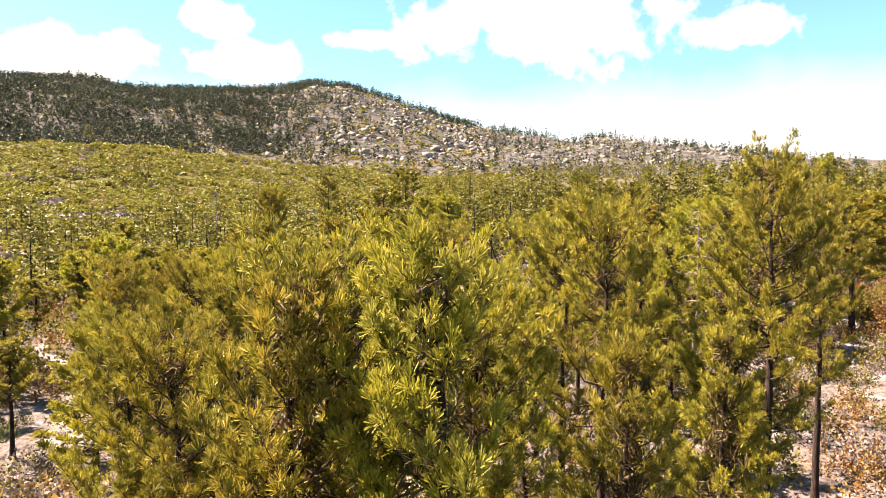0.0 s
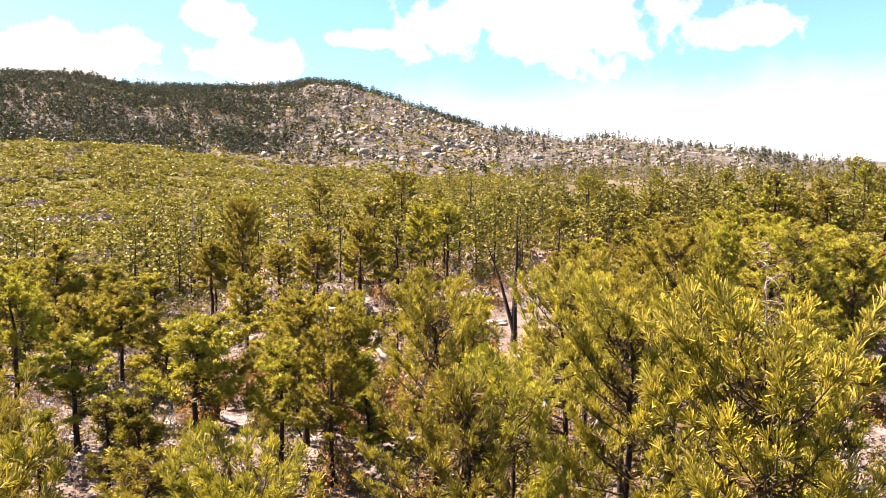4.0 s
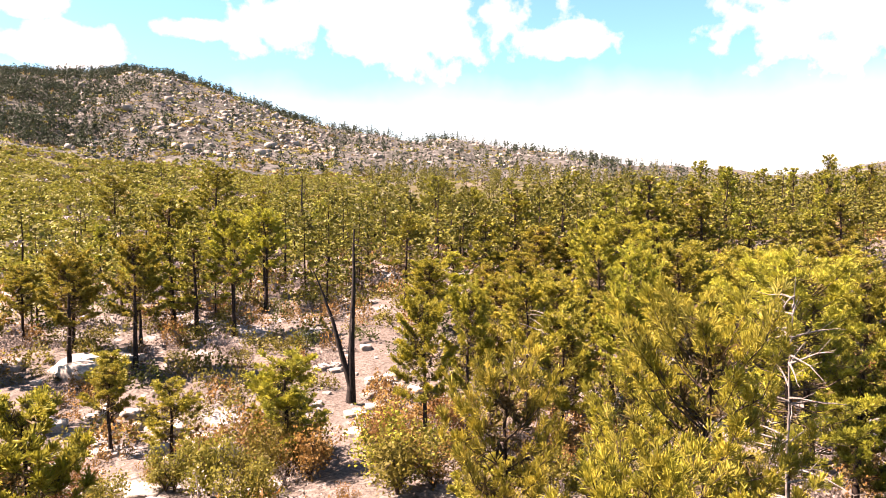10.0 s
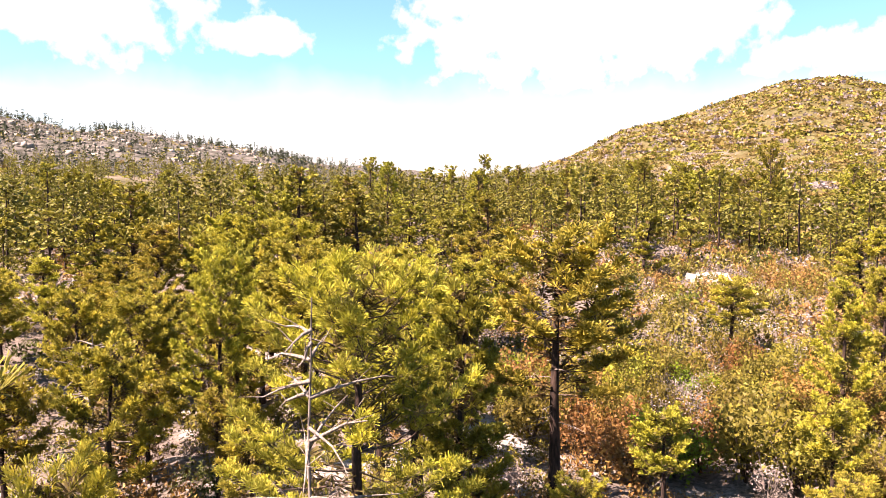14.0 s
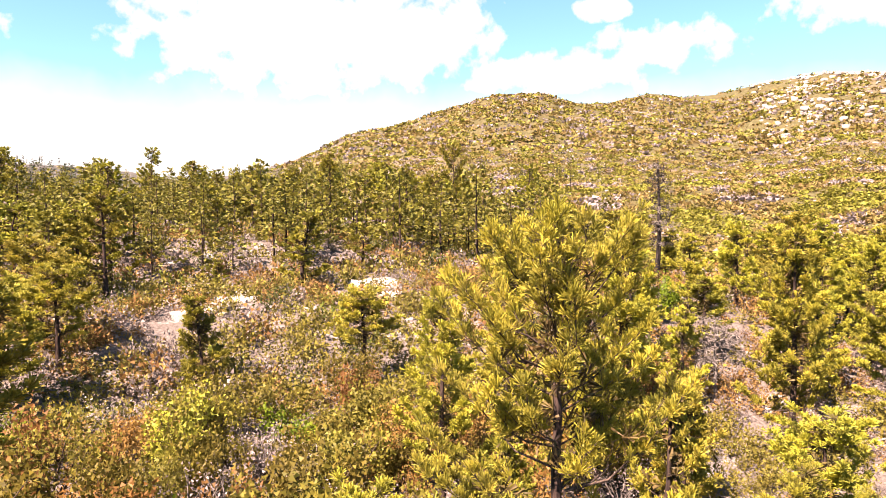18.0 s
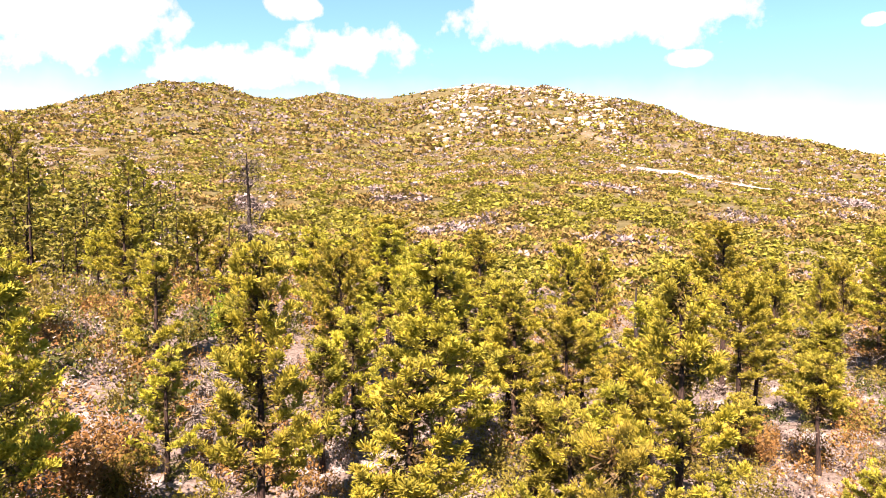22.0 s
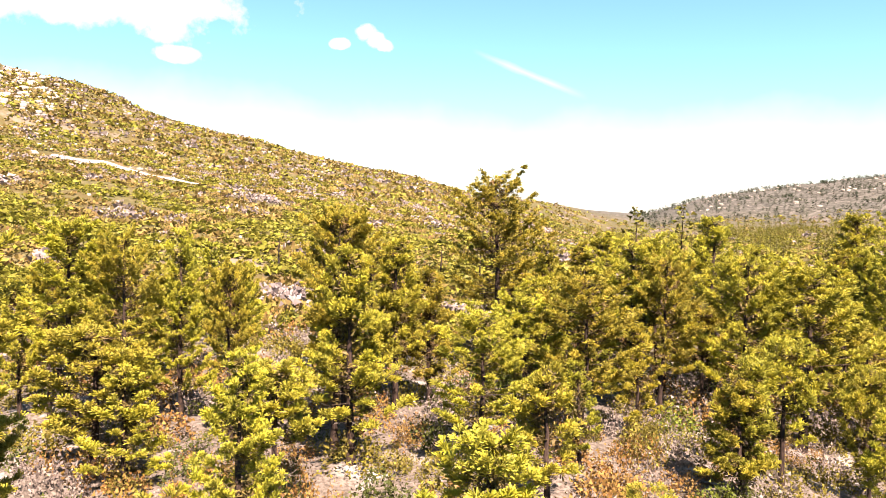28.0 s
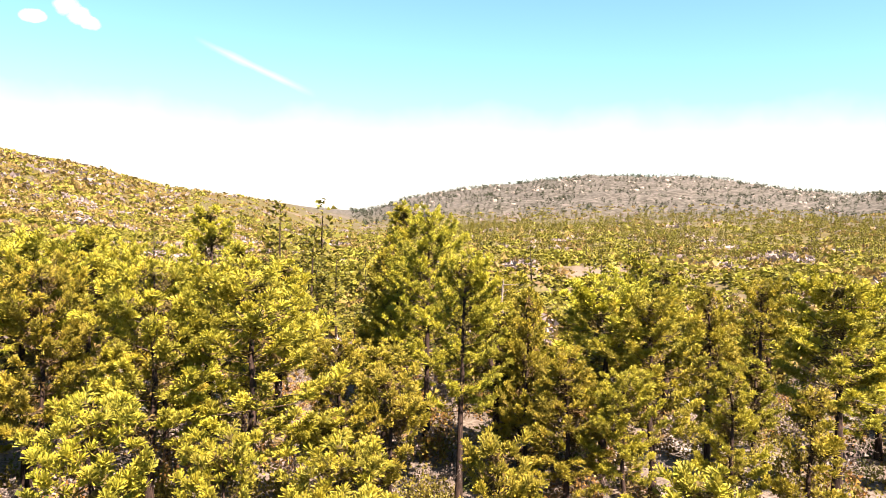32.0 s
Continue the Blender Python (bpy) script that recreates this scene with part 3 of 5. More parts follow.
kinds = Kinds()
PINES = {}
for q, (h, cl, rad, form) in enumerate(((12, 0.26, 2.5, "round"), (12, 0.14, 2.2, "cone"), (12, 0.40, 2.0, "round"), (12, 0.20, 2.6, "cone"), (12, 0.10, 2.0, "cone"))):
    for detail in (3, 2, 1):
        for h in (7, 11, 16):
            wide = rad * (h / 12) ** 0.8
            PINES[q, detail, h] = (f"pine_{q}_{detail}_{h}", lambda q=q, h=h, cl=cl, wide=wide, form=form, detail=detail: make_pine(
                f"pine_{q}_{detail}_{h}", 100 + 10 * q + detail + h, h, cl, wide, detail, form, 8 if cl > 0.3 and detail > 1 else 4 if detail > 1 else 0, M_NEEDLE_GREEN if q == 4 or detail == 1 else M_NEEDLE))


def pine(x, y, height, q=0, detail=2, turn=None, widen=1.0, lean=(0, 0)):
    base = 7 if height < 8.7 else 11 if height < 13.2 else 16
    kind, maker = PINES[q, detail, base]
    ob = kinds.put(kind, maker, base, x, y, height, rng.uniform(0, 360) if turn is None else turn, widen, lean)
    if base == 7:
        return tagged(ob, "young bushy long-needled pine with yellow-green tufts", "tree", "young pines of the wood")
    return tagged(ob, ("tall" if height > 13.2 else "slender") + " long-needled pine with yellow-green tufts on sandy ground", "tree", "pines of the wood")

# ------------------------------------------------------------------ placing
PATH_XY = np.array([(row[1], row[2], row[3]) for row in PATH])


def path_gap(x, y):
    return float(np.hypot(PATH_XY[:, 0] - x, PATH_XY[:, 1] - y).min())


def bearing_range(x, y):
    dx, dy = x - EYE[0], y - EYE[1]
    return math.degrees(math.atan2(dx, dy)), math.hypot(dx, dy)


def in_sight(x, y):
    """Whether the ground there comes into view at all."""
    b, r = bearing_range(x, y)
    return b <= 182 and not (-150 < b < -55 and r > 36 and not (y > 4 and x > -0.72 * y - 8))


CLEARINGS = ((8, 90, 13), (7, 74, 7), (-14, 91, 16), (-7, 69, 15), (104, 26.5, 6.5), (92, 26, 4))   # x, y, radius

CHAPARRAL = ((62, 77, 25), (84, 80, 22), (50, 66, 12), (100, 84, 16))


def in_chaparral(x, y):
    return any(math.hypot(x - cx, y - cy) < cr for cx, cy, cr in CHAPARRAL)


def wood(x, y):
    """How thickly the pines stand, 0 to 1."""
    b, r = bearing_range(x, y)
    d = 0.62 if r > 60 else 0.85
    if 40 < b < 66 and r > 130:
        d = 0.22 if r < 190 else 0.08
    elif 62 <= b < 118:
        d = 0.55 if r < 72 else 0.22 if r < 105 else 0.02
    elif 118 <= b < 134:
        d = 0.6 if r < 95 else 0.12
    elif b >= 134 or b < -150:
        d = 0.55 if r < 110 else 0.35
    elif b < -8:
        d = 0.62 if r < 55 else 0.45 if r < 115 else 0.12
    if in_chaparral(x, y):
        return 0.05
    for cx, cy, cr in CLEARINGS:
        if math.hypot(x - cx, y - cy) < cr:
            d *= 0.04
    return d

# pines that stand out: x, y, height, shape, width
NAMED = []
NAMED += [
    (-0, 14.9, 12.4, 3, 0.75), (-2, 15.3, 11.9, 3, 0.75), (0.9, 18.5, 11, 0, 0.75), (-4.9, 19.1, 10.5, 0, 0.75), (-6.7, 20.9, 10.2, 0, 0.75),
    (3.9, 19.1, 10.2, 1, 0.75), (2.5, 24, 9.3, 1, 0.75), (8.6, 25.9, 10.5, 0, 0.75), (6.6, 21.4, 10.2, 1, 0.75), (-7.9, 28.7, 11, 0, 0.75),
    (-11.1, 29.9, 10.5, 2, 0.75), (-2.5, 27.6, 10.3, 0, 0.75), (2.2, 32.8, 10.6, 0, 0.75), (-21.2, 52.3, 10, 2, 0.99), (-15.2, 39.6, 10.1, 0, 0.75),
    (-18.8, 53.6, 6.5, 0, 1.32), (-22.9, 63.4, 7.2, 2, 1.32), (-11.3, 68.4, 7.1, 0, 1.29), (-19.4, 67.5, 5.4, 0, 1.32),]
NAMED += [
    (-1.5, 17, 12.4, 0, 0.75), (4.9, 26.1, 12.8, 0, 0.75), (8.3, 30.1, 11.4, 1, 0.75), (8.8, 23.9, 14.2, 2, 0.75), (15.2, 33.6, 13.6, 2, 0.75),
    (1.1, 28.5, 10.7, 4, 0.75), (-6.8, 54.4, 8.9, 2, 1.14), (-7.4, 51.2, 7, 2, 0.99), (-11.3, 50.7, 8.4, 2, 1.15), (-5.4, 24.5, 11.3, 0, 0.75),
    (8.9, 36.6, 11.2, 4, 0.80), (20.8, 57.6, 11.5, 0, 1.16), (27, 63.5, 10.2, 0, 1.32), (-19.4, 88, 15.4, 2, 0.82), (-13.6, 60.4, 7.1, 0, 1.31),
    (-4.7, 50.1, 9.2, 0, 0.87), (0.5, 36.1, 12.2, 0, 0.75), (4.9, 33.2, 13.1, 0, 0.75), (4.6, 38.8, 12.6, 0, 0.75),]
NAMED += [
    (-26.3, 98.6, 10.1, 2, 1.32), (-8.8, 96.6, 11.9, 2, 1.07), (-13.8, 96.7, 11.1, 2, 1.17), (-3.4, 77.6, 5.1, 0, 1.32), (3.1, 73.8, 7, 0, 1.16),
    (-8.5, 86.7, 5.1, 2, 1.32), (-1.7, 105.3, 12.5, 2, 1.08), (-23.9, 98.8, 9.5, 2, 1.32), (-21.6, 96.7, 15, 2, 0.75), (-20.6, 107.4, 7.9, 2, 1.11),
    (-9.1, 117, 12.8, 2, 1.32), (-5.1, 59.9, 8.6, 0, 0.87), (1.1, 115.1, 12, 2, 1.18), (9.8, 69.8, 9.7, 2, 0.86), (7.1, 48.7, 10.9, 2, 0.75),
    (17.9, 77.5, 9.8, 2, 0.95), (10.9, 47.9, 12.5, 0, 0.75), (12.4, 71.5, 10.1, 2, 0.78), (25.6, 139.4, 12, 1, 1.32),]
NAMED += [
    (2.2, 77.2, 5.4, 2, 1.10), (-8.1, 58.6, 8.7, 0, 0.96), (-26, 113.8, 5.7, 2, 1.32), (7.6, 44.1, 10.7, 0, 0.75), (-11.1, 182.9, 16.8, 1, 1.31),
    (-28, 180.5, 17.3, 2, 1.16), (10.4, 173.3, 8.7, 1, 1.32), (36.3, 158.9, 11.2, 1, 1.32), (36.5, 100.1, 10.8, 0, 1.32), (30.7, 80.5, 11.2, 0, 1.32),
    (29.8, 92.3, 12.3, 0, 0.95), (20.8, 79.9, 9.5, 0, 1.15), (29, 69.5, 11, 0, 1.14), (14.7, 74.4, 7.2, 2, 1.04), (23.6, 102.7, 5.9, 2, 1.32),
    (28.6, 96.9, 6.6, 0, 1.32), (37.7, 107.1, 6.4, 0, 1.32), (44.4, 109.4, 6.2, 0, 1.32), (24.9, 58.6, 10.7, 4, 0.94),]
NAMED += [
    (92.7, 122.3, 7.4, 1, 1.32), (-0, 168.9, 10.7, 1, 1.32), (-7.8, 158.2, 15.9, 2, 1.32), (45, 91.3, 7.4, 0, 1.32), (46.2, 83.8, 7.9, 0, 1.32),
    (33.5, 62.7, 12.8, 2, 1.32), (23.3, 74.1, 10.9, 0, 0.81), (17.9, 71.6, 7.9, 0, 0.96), (23, 86.8, 9.3, 0, 1.09), (39.9, 89.5, 8.5, 0, 1.30),
    (51.7, 87.1, 6.9, 0, 1.32), (66.6, 113.7, 7.7, 0, 1.32), (13.8, 56, 8.2, 0, 0.75), (52.6, 59.4, 9.8, 1, 0.98), (65.9, 126.5, 13.4, 1, 1.09),
    (112.9, 125.2, 11.4, 1, 1.30), (142.1, 116.7, 13.1, 2, 1.28), (136.3, 126, 13.7, 1, 1.32), (139, 122, 12.6, 2, 1.32),]
NAMED += [
    (125.8, 147.3, 12.5, 1, 1.32), (121.6, 158.7, 12.4, 1, 1.32), (108.1, 157.3, 10.7, 1, 1.32), (131.3, 133.1, 12.9, 1, 1.18), (71.9, 195.9, 18.6, 1, 1.19),
    (53.2, 186.4, 13.6, 1, 1.32), (36, 180.1, 12.8, 2, 1.32), (40.5, 49.2, 13, 0, 0.89), (73.7, 115.8, 13.6, 1, 1.25), (50.8, 102.4, 5.3, 4, 1.32),
    (128.7, 151.1, 11.8, 1, 1.32), (132.8, 146.9, 12.5, 1, 1.32), (138.3, 140.7, 14.5, 1, 1.13), (144.2, 133.2, 14.6, 2, 1.32), (147.4, 128.8, 7.8, 1, 1.32),
    (148.7, 126.8, 12, 2, 1.32), (150.5, 124, 8.6, 2, 1.32), (77.8, 102.9, 3.5, 4, 1.32), (119.2, 159.6, 13.2, 1, 1.32),]
NAMED += [
    (111, 178.1, 15.2, 1, 1.28), (66.9, 122.9, 8.5, 0, 1.32), (73.4, 153.2, 12, 1, 1.32), (88.2, 168.2, 15.1, 1, 1.32), (133.1, 93.1, 14.7, 1, 1.32),
    (64.5, 55.5, 12.3, 1, 1.11), (51.8, 49.7, 8.1, 1, 0.93), (69.1, 47.6, 12.9, 1, 0.93), (100.9, 46.3, 9, 1, 1.22), (78.6, 41.9, 12.8, 1, 1.32),
    (64.5, 40.9, 10.1, 1, 1.26), (62.3, 61.1, 9.7, 1, 1.10), (86.5, 61.8, 8.3, 1, 1.04), (87, 38.4, 10.2, 1, 1.32), (74.1, 30.9, 13, 1, 1.01),
    (123.6, 33.6, 12.4, 2, 1.02), (60.1, 51.1, 6.1, 1, 0.89), (58.3, 35.5, 10.1, 1, 0.94), (100.7, 72.8, 9.4, 1, 1.32),]
NAMED += [
    (108.5, 67.7, 5.9, 1, 1.32), (99.6, 52.5, 8.4, 1, 1.32), (118.3, 30.8, 11.7, 2, 1.02), (114.6, 119.7, 13.7, 1, 1.17), (118.7, 115.6, 11.5, 2, 1.32),
    (125.8, 115.2, 13, 2, 1.32), (128.2, 104.1, 12.3, 2, 1.12), (94.6, 97.3, 6.1, 0, 1.32), (95, 48.1, 10.3, 1, 1.32), (109.8, 20.3, 16.1, 2, 1.28),
    (113, 4.7, 14.8, 2, 1.32), (98.6, 16.2, 8.5, 4, 1.32), (87.6, 10.8, 14.8, 2, 1.32), (137, 28.7, 10.3, 1, 0.99), (100.8, 55.8, 8.3, 1, 1.16),
    (121.4, 43.9, 10.7, 1, 1.32), (109.6, 2.1, 14.2, 0, 0.95), (137.1, 37.3, 6.5, 0, 1.32), (114.7, 66.3, 5.6, 4, 1.32),]
NAMED += [
    (131.5, 32.4, 11.6, 2, 0.75), (127, -21.2, 15.7, 1, 1.32), (109.4, -5.2, 11.4, 2, 0.82), (128.5, 4.7, 11, 1, 1.32), (114.1, 42.8, 11.1, 1, 1.27),
    (138.8, 12.4, 13.7, 1, 0.91), (125.4, -0, 12.3, 1, 1.11), (95.5, -7.2, 11.9, 1, 1.19), (103.2, -10.2, 11.9, 1, 1.03), (77.7, 5.7, 8.9, 1, 1.21),
    (86.8, 1.2, 9.3, 1, 1.07), (97.8, -7.2, 14.4, 2, 1.03), (104.4, -14.6, 12.1, 1, 1.09), (110.4, -1.5, 13.5, 1, 0.91),
    (90.7, -19.2, 10, 0, 1.32), (100, -42.4, 15.1, 1, 1.23), (97.3, -30.2, 13.1, 0, 1.20), (120.7, 5.8, 11.9, 2, 0.75),]
NAMED += [
    (103.3, -2.9, 11.3, 2, 0.75), (87.5, -35.7, 13.1, 0, 1.32), (91.2, -12.5, 8.8, 0, 1.32), (121.3, 7.7, 10.4, 1, 0.91), (104.3, -17.3, 10.1, 1, 1.23),
    (107.1, -30.5, 12.2, 1, 0.89), (96.2, -58.1, 16.3, 1, 1.32), (95, -41.4, 13.4, 1, 0.98), (101, 3.2, 6.8, 1, 1.32), (89.9, -52.7, 16.3, 0, 0.89),
    (81.6, -44.8, 14, 2, 0.96), (76.7, -51.9, 12.7, 2, 1.32), (79.4, -48, 11.9, 1, 0.75), (89.8, -32.2, 12.6, 0, 1.01), (88.9, -43.5, 8.7, 0, 1.11),
    (110.7, -16.2, 12.6, 0, 1.18), (116.2, -15, 15.2, 0, 0.85), (109.8, -40.2, 13.3, 1, 1.21), (94, -54.4, 13.3, 1, 0.99),]
NAMED += [
    (77.1, -31.8, 7.7, 0, 1.06), (77, -24.9, 6.6, 1, 0.90), (112.8, -39.5, 12.1, 1, 1.05), (73.8, -52.1, 11.9, 0, 1.12), (82.3, -40, 8.5, 0, 0.92),
    (65.7, -57.7, 13.1, 2, 1.22), (66.2, -52.5, 7.6, 1, 1.03), (73, -59.3, 11.4, 1, 0.91), (82.9, -26.2, 8.1, 0, 0.95), (98.1, -33.9, 12, 0, 1.12),
    (93.7, -29.2, 11.7, 0, 0.86), (100.6, -37.6, 12.7, 0, 0.79), (73.2, -73.6, 11.6, 2, 1.03), (96.9, -56.2, 12.9, 1, 0.97), (79.9, -29.1, 8, 0, 0.75),
    (73.3, -35.3, 8.3, 0, 0.75), (69.2, -49.9, 8.8, 1, 1.02), (83, -54, 10.7, 1, 0.86), (123.6, 101.8, 17.6, 2, 0.75),]
NAMED += [
    (-28.8, 65.8, 9.5, 2, 1.07), (-9.9, 104.8, 10.1, 2, 0.97), (42.3, 142.3, 11, 1, 1.09), (32.3, 144.1, 10.7, 2, 0.97), (-15.1, 101.7, 9.5, 2, 1.06),
    (72.8, 137, 13.5, 1, 1.01), (33.8, 168.4, 12.8, 2, 1.09), (119.2, 141.6, 12.6, 1, 0.93), (120.5, 108.4, 13.1, 1, 0.97), (115.8, 138.7, 12.2, 1, 1.04),
    (119.6, 124.8, 13.8, 1, 1.00), (120.7, 56, 7.7, 0, 1.04), (137.2, 6.8, 9.3, 0, 0.94), (105.1, 78.4, 6.6, 2, 1.06), (110.3, 76.9, 9, 1, 1.05),
    (128.1, 13.7, 11.2, 2, 0.93), (114.8, -31, 18.9, 0, 1.25), (118.3, 13.2, 12, 1, 1.11), (92.7, 10.2, 8.8, 0, 0.99),]
NAMED += [
    (87.5, 30.3, 8.2, 1, 1.04), (93.4, 12.1, 6, 4, 1.14), (32.4, 74.8, 10.5, 0, 1.11), (34.5, 86.7, 9.2, 0, 1.10), (-29.5, 53.1, 8.8, 2, 0.98),
    (38.4, 79.4, 9, 0, 0.93), (-7.3, 80.8, 5.7, 2, 1.12), (-15.5, 104.2, 8.5, 2, 1.15), (-11.2, 110.1, 7.9, 2, 0.94), (-24.6, 121.4, 4.7, 2, 1.03),
    (-2.7, 122, 10.2, 2, 0.91), (-0.9, 123.1, 9.2, 2, 1.05), (0.8, 122.1, 11.3, 2, 0.94), (-21.4, 139.8, 8.2, 1, 1.09), (-12.6, 142.5, 11, 2, 1.13),
    (17.1, 103.6, 6.4, 0, 1.03), (89.1, 141.3, 11.2, 1, 0.92), (89.2, 157.6, 6.3, 0, 1.00), (107.8, 57.2, 7.2, 1, 1.11),]
NAMED += [
    (86.1, 49, 10.6, 0, 0.96), (93.1, 23.3, 12.4, 2, 1.07), (87.4, 44.3, 10.8, 0, 1.00), (140.6, 71.8, 6.9, 1, 1.08), (117, 53, 8.2, 0, 0.99),
    (139, -10.6, 11.4, 1, 1.09), (123.8, -9, 10.4, 0, 1.02), (103.7, 150.4, 14.7, 1, 1.10), (107, 143.9, 12.3, 1, 1.03), (89.9, 151.7, 8.9, 0, 0.94),
    (116.6, 144.2, 11.9, 1, 1.01), (151, 100.5, 13.6, 1, 1.12),]

taken = []
for x, y, h, q, w in NAMED:
    gap = path_gap(x, y)
    if gap < 3.0:
        h = min(h, 13.4 - gz(x, y))
    pine(x, y, h, q, 3 if gap < 14 else 2 if gap < 75 else 1, widen=w)
    taken.append((x, y))

# the rest of the wood
loose = []
for gx in np.arange(-120, 180, 4.8):
    for gy in np.arange(-110, 240, 4.8):
        x, y = gx + rng.uniform(-2.4, 2.4), gy + rng.uniform(-2.4, 2.4)
        chance, size, shape, wide = rng.uniform(), rng.normal(8.8, 2.0), int(rng.integers(0, 5)), rng.uniform(0.95, 1.3)
        b, r = bearing_range(x, y)
        if not in_sight(x, y) or r > 210:
            continue
        if chance > wood(x, y):
            continue
        gap = path_gap(x, y)
        size = float(np.clip(size, 5.0, 14.0))
        if gap < 6 or gap < 30 and chance > (0.8 if x < 25 and y < 46 else 0.42) or gap < 75 and b < 118 and chance > (0.6 if b < 20 else 0.48):
            continue
        if gap < 30:
            size = min(size * 0.75, 7.8 - gz(x, y))
        elif gap < 50:
            size = min(size, 10.0 - gz(x, y))
        if size < 3.5:
            continue
        if any((x - a) ** 2 + (y - c) ** 2 < 9.0 for a, c in taken):
            continue
        loose.append((gap, x, y, size, shape, wide * (1.22 if gap > 40 else 1.0)))
loose.sort()
grown = sum(h >= 8.7 for x, y, h, q, w in NAMED)
room = {True: 300 - grown, False: 300 - len(NAMED) + grown}
near_loose, far_loose = [], []
for row in loose:
    tall = row[3] >= 8.7
    if room[tall] > 0 and row[0] < 95:
        near_loose.append(row)
        room[tall] -= 1
    else:
        far_loose.append(row)
for gap, x, y, size, shape, wide in near_loose:
    pine(x, y, size, shape, 3 if gap < 14 else 2 if gap < 65 else 1, widen=wide)

# ------------------------------------------------------------------ snags, undergrowth and stones


def make_snag(height, branches, seed, fork=False, char=True, girth=1.0, ragged=False):
    """A dead standing pine: bare tapered trunk, broken top, stubs and bare branches, some with a second stem."""
    r = np.random.default_rng(seed)
    tree = new("dead_tree")
    hs = np.linspace(0, height, 9)
    sway = np.cumsum(r.normal(0, 0.06, (9, 2)), axis=0)
    axis = np.column_stack([sway, hs])
    rad = girth * (0.021 * height + 0.05) * (1 - 0.82 * hs / height)
    rad[0] *= 1.3
    stem = part("trunk", mesh_from("snag_trunk", *tube(axis, rad, 9), [M_CHAR if char else M_GREY], smooth=True), tree)
    if fork:
        us = np.linspace(0, 1, 8)
        path = np.array([0.05, 0, height * 0.10]) + np.column_stack([-0.20 * height * us ** 1.2, 0.05 * height * us, 0.66 * height * us]) + r.normal(0, 0.05, (8, 3))
        part("second_stem", mesh_from("snag_stem", *tube(path, rad[0] * 0.62 * (1 - 0.85 * us), 7), [M_CHAR], smooth=True), tree)
    for k in range(branches):
        h = height * r.uniform(0.3, 0.98)
        a, ln = r.uniform(0, 6.28), r.uniform(0.35, 1.0) * (0.8 + 1.9 * (1 - h / height)) + 0.4
        out = np.array([np.cos(a), np.sin(a), r.normal(0.1, 0.25)])
        us = np.linspace(0, 1, 4)
        start = np.array([np.interp(h, hs, axis[:, 0]), np.interp(h, hs, axis[:, 1]), h])
        path = start + out * (us * ln)[:, None] + np.column_stack([np.zeros((4, 2)), -0.2 * ln * us * us]) + r.normal(0, 0.03, (4, 3)) * us[:, None]
        piece = [tube(path, 0.045 * (1 - 0.75 * us), 4)]
        for w in range(3):
            p = path[int(r.integers(1, 4))]
            q = p + unit(out + r.normal(0, 0.7, 3)) * r.uniform(0.2, 0.6)
            piece.append(tube(np.array([p, (p + q) / 2, q]), [0.012, 0.009, 0.004], 3))
        if ragged:
            at = path[[1, 2, 2, 3, 3]] + r.normal(0, 0.12, (5, 3))
            piece.append(tufts(at, unit(r.normal(0, 0.6, (5, 3)) + np.array([0, 0, -0.7])), r, 9, 0.5, 0.05, 1.3))
        part("bare_branch", mesh_from("snag_branch", *join(piece), [M_GREY if not char or r.uniform() < 0.4 else M_CHAR], smooth=True), stem)
    return tree


def snag(x, y, height, branches, seed, label, fork=False, char=True, turn=0.0, girth=1.0, ragged=False):
    ob = make_snag(height, branches, seed, fork, char, girth, ragged)
    ob.matrix_basis = pose(x, y, gz(x, y) - 0.1, 0, 0, turn)
    return tagged(ob, label, "dead tree")


snag(7.8, 88.0, 13.2, 10, 11, "charred twin-stemmed dead pine standing in the pale clearing", fork=True)
snag(113.0, 66.6, 14.6, 60, 12, "dead grey-brown conifer with many short drooping branches", ragged=True)
snag(76.3, 53.0, 5.6, 40, 25, "bleached dead pine with hanging grey twigs", char=False, girth=0.9, ragged=True)
snag(17.2, 53.6, 10.8, 34, 13, "grey dead pine top with bare branches", char=False, girth=0.25)
snag(17.8, 74.8, 7.5, 40, 22, "fuzzy grey dead pine with dense bare twigs", char=False, girth=0.5)
snag(41.2, 85.3, 9.0, 30, 23, "bleached dead pine with spreading bare branches", char=False, girth=0.6)
snag(6.5, 171.4, 13.5, 34, 24, "grey dead pine with dense bare twigs")
snag(-35.0, 140.7, 13.0, 12, 14, "bare dead pine with broken branches", girth=0.55)
snag(-50.0, 163.0, 12.0, 12, 15, "bare dead pine with broken branches", girth=0.55)
snag(-39.0, 128.0, 13.5, 14, 16, "bare grey dead pine with broken branches", char=False, girth=0.55)
snag(-41.5, 132.0, 12.0, 12, 17, "bare grey dead pine with broken branches", char=False, girth=0.55)
snag(114.3, 27.2, 9.3, 1, 18, "charred black pine stub beside green pines", girth=1.5)
snag(83.6, -52.4, 11.5, 18, 19, "bleached dead pine among living pines", char=False)
snag(186.1, -33.9, 5.5, 4, 20, "charred stubs on the scrub-covered hillside", fork=True)
snag(217.0, 12.1, 6.0, 5, 21, "charred dead tree on the scrub-covered hillside", fork=True)


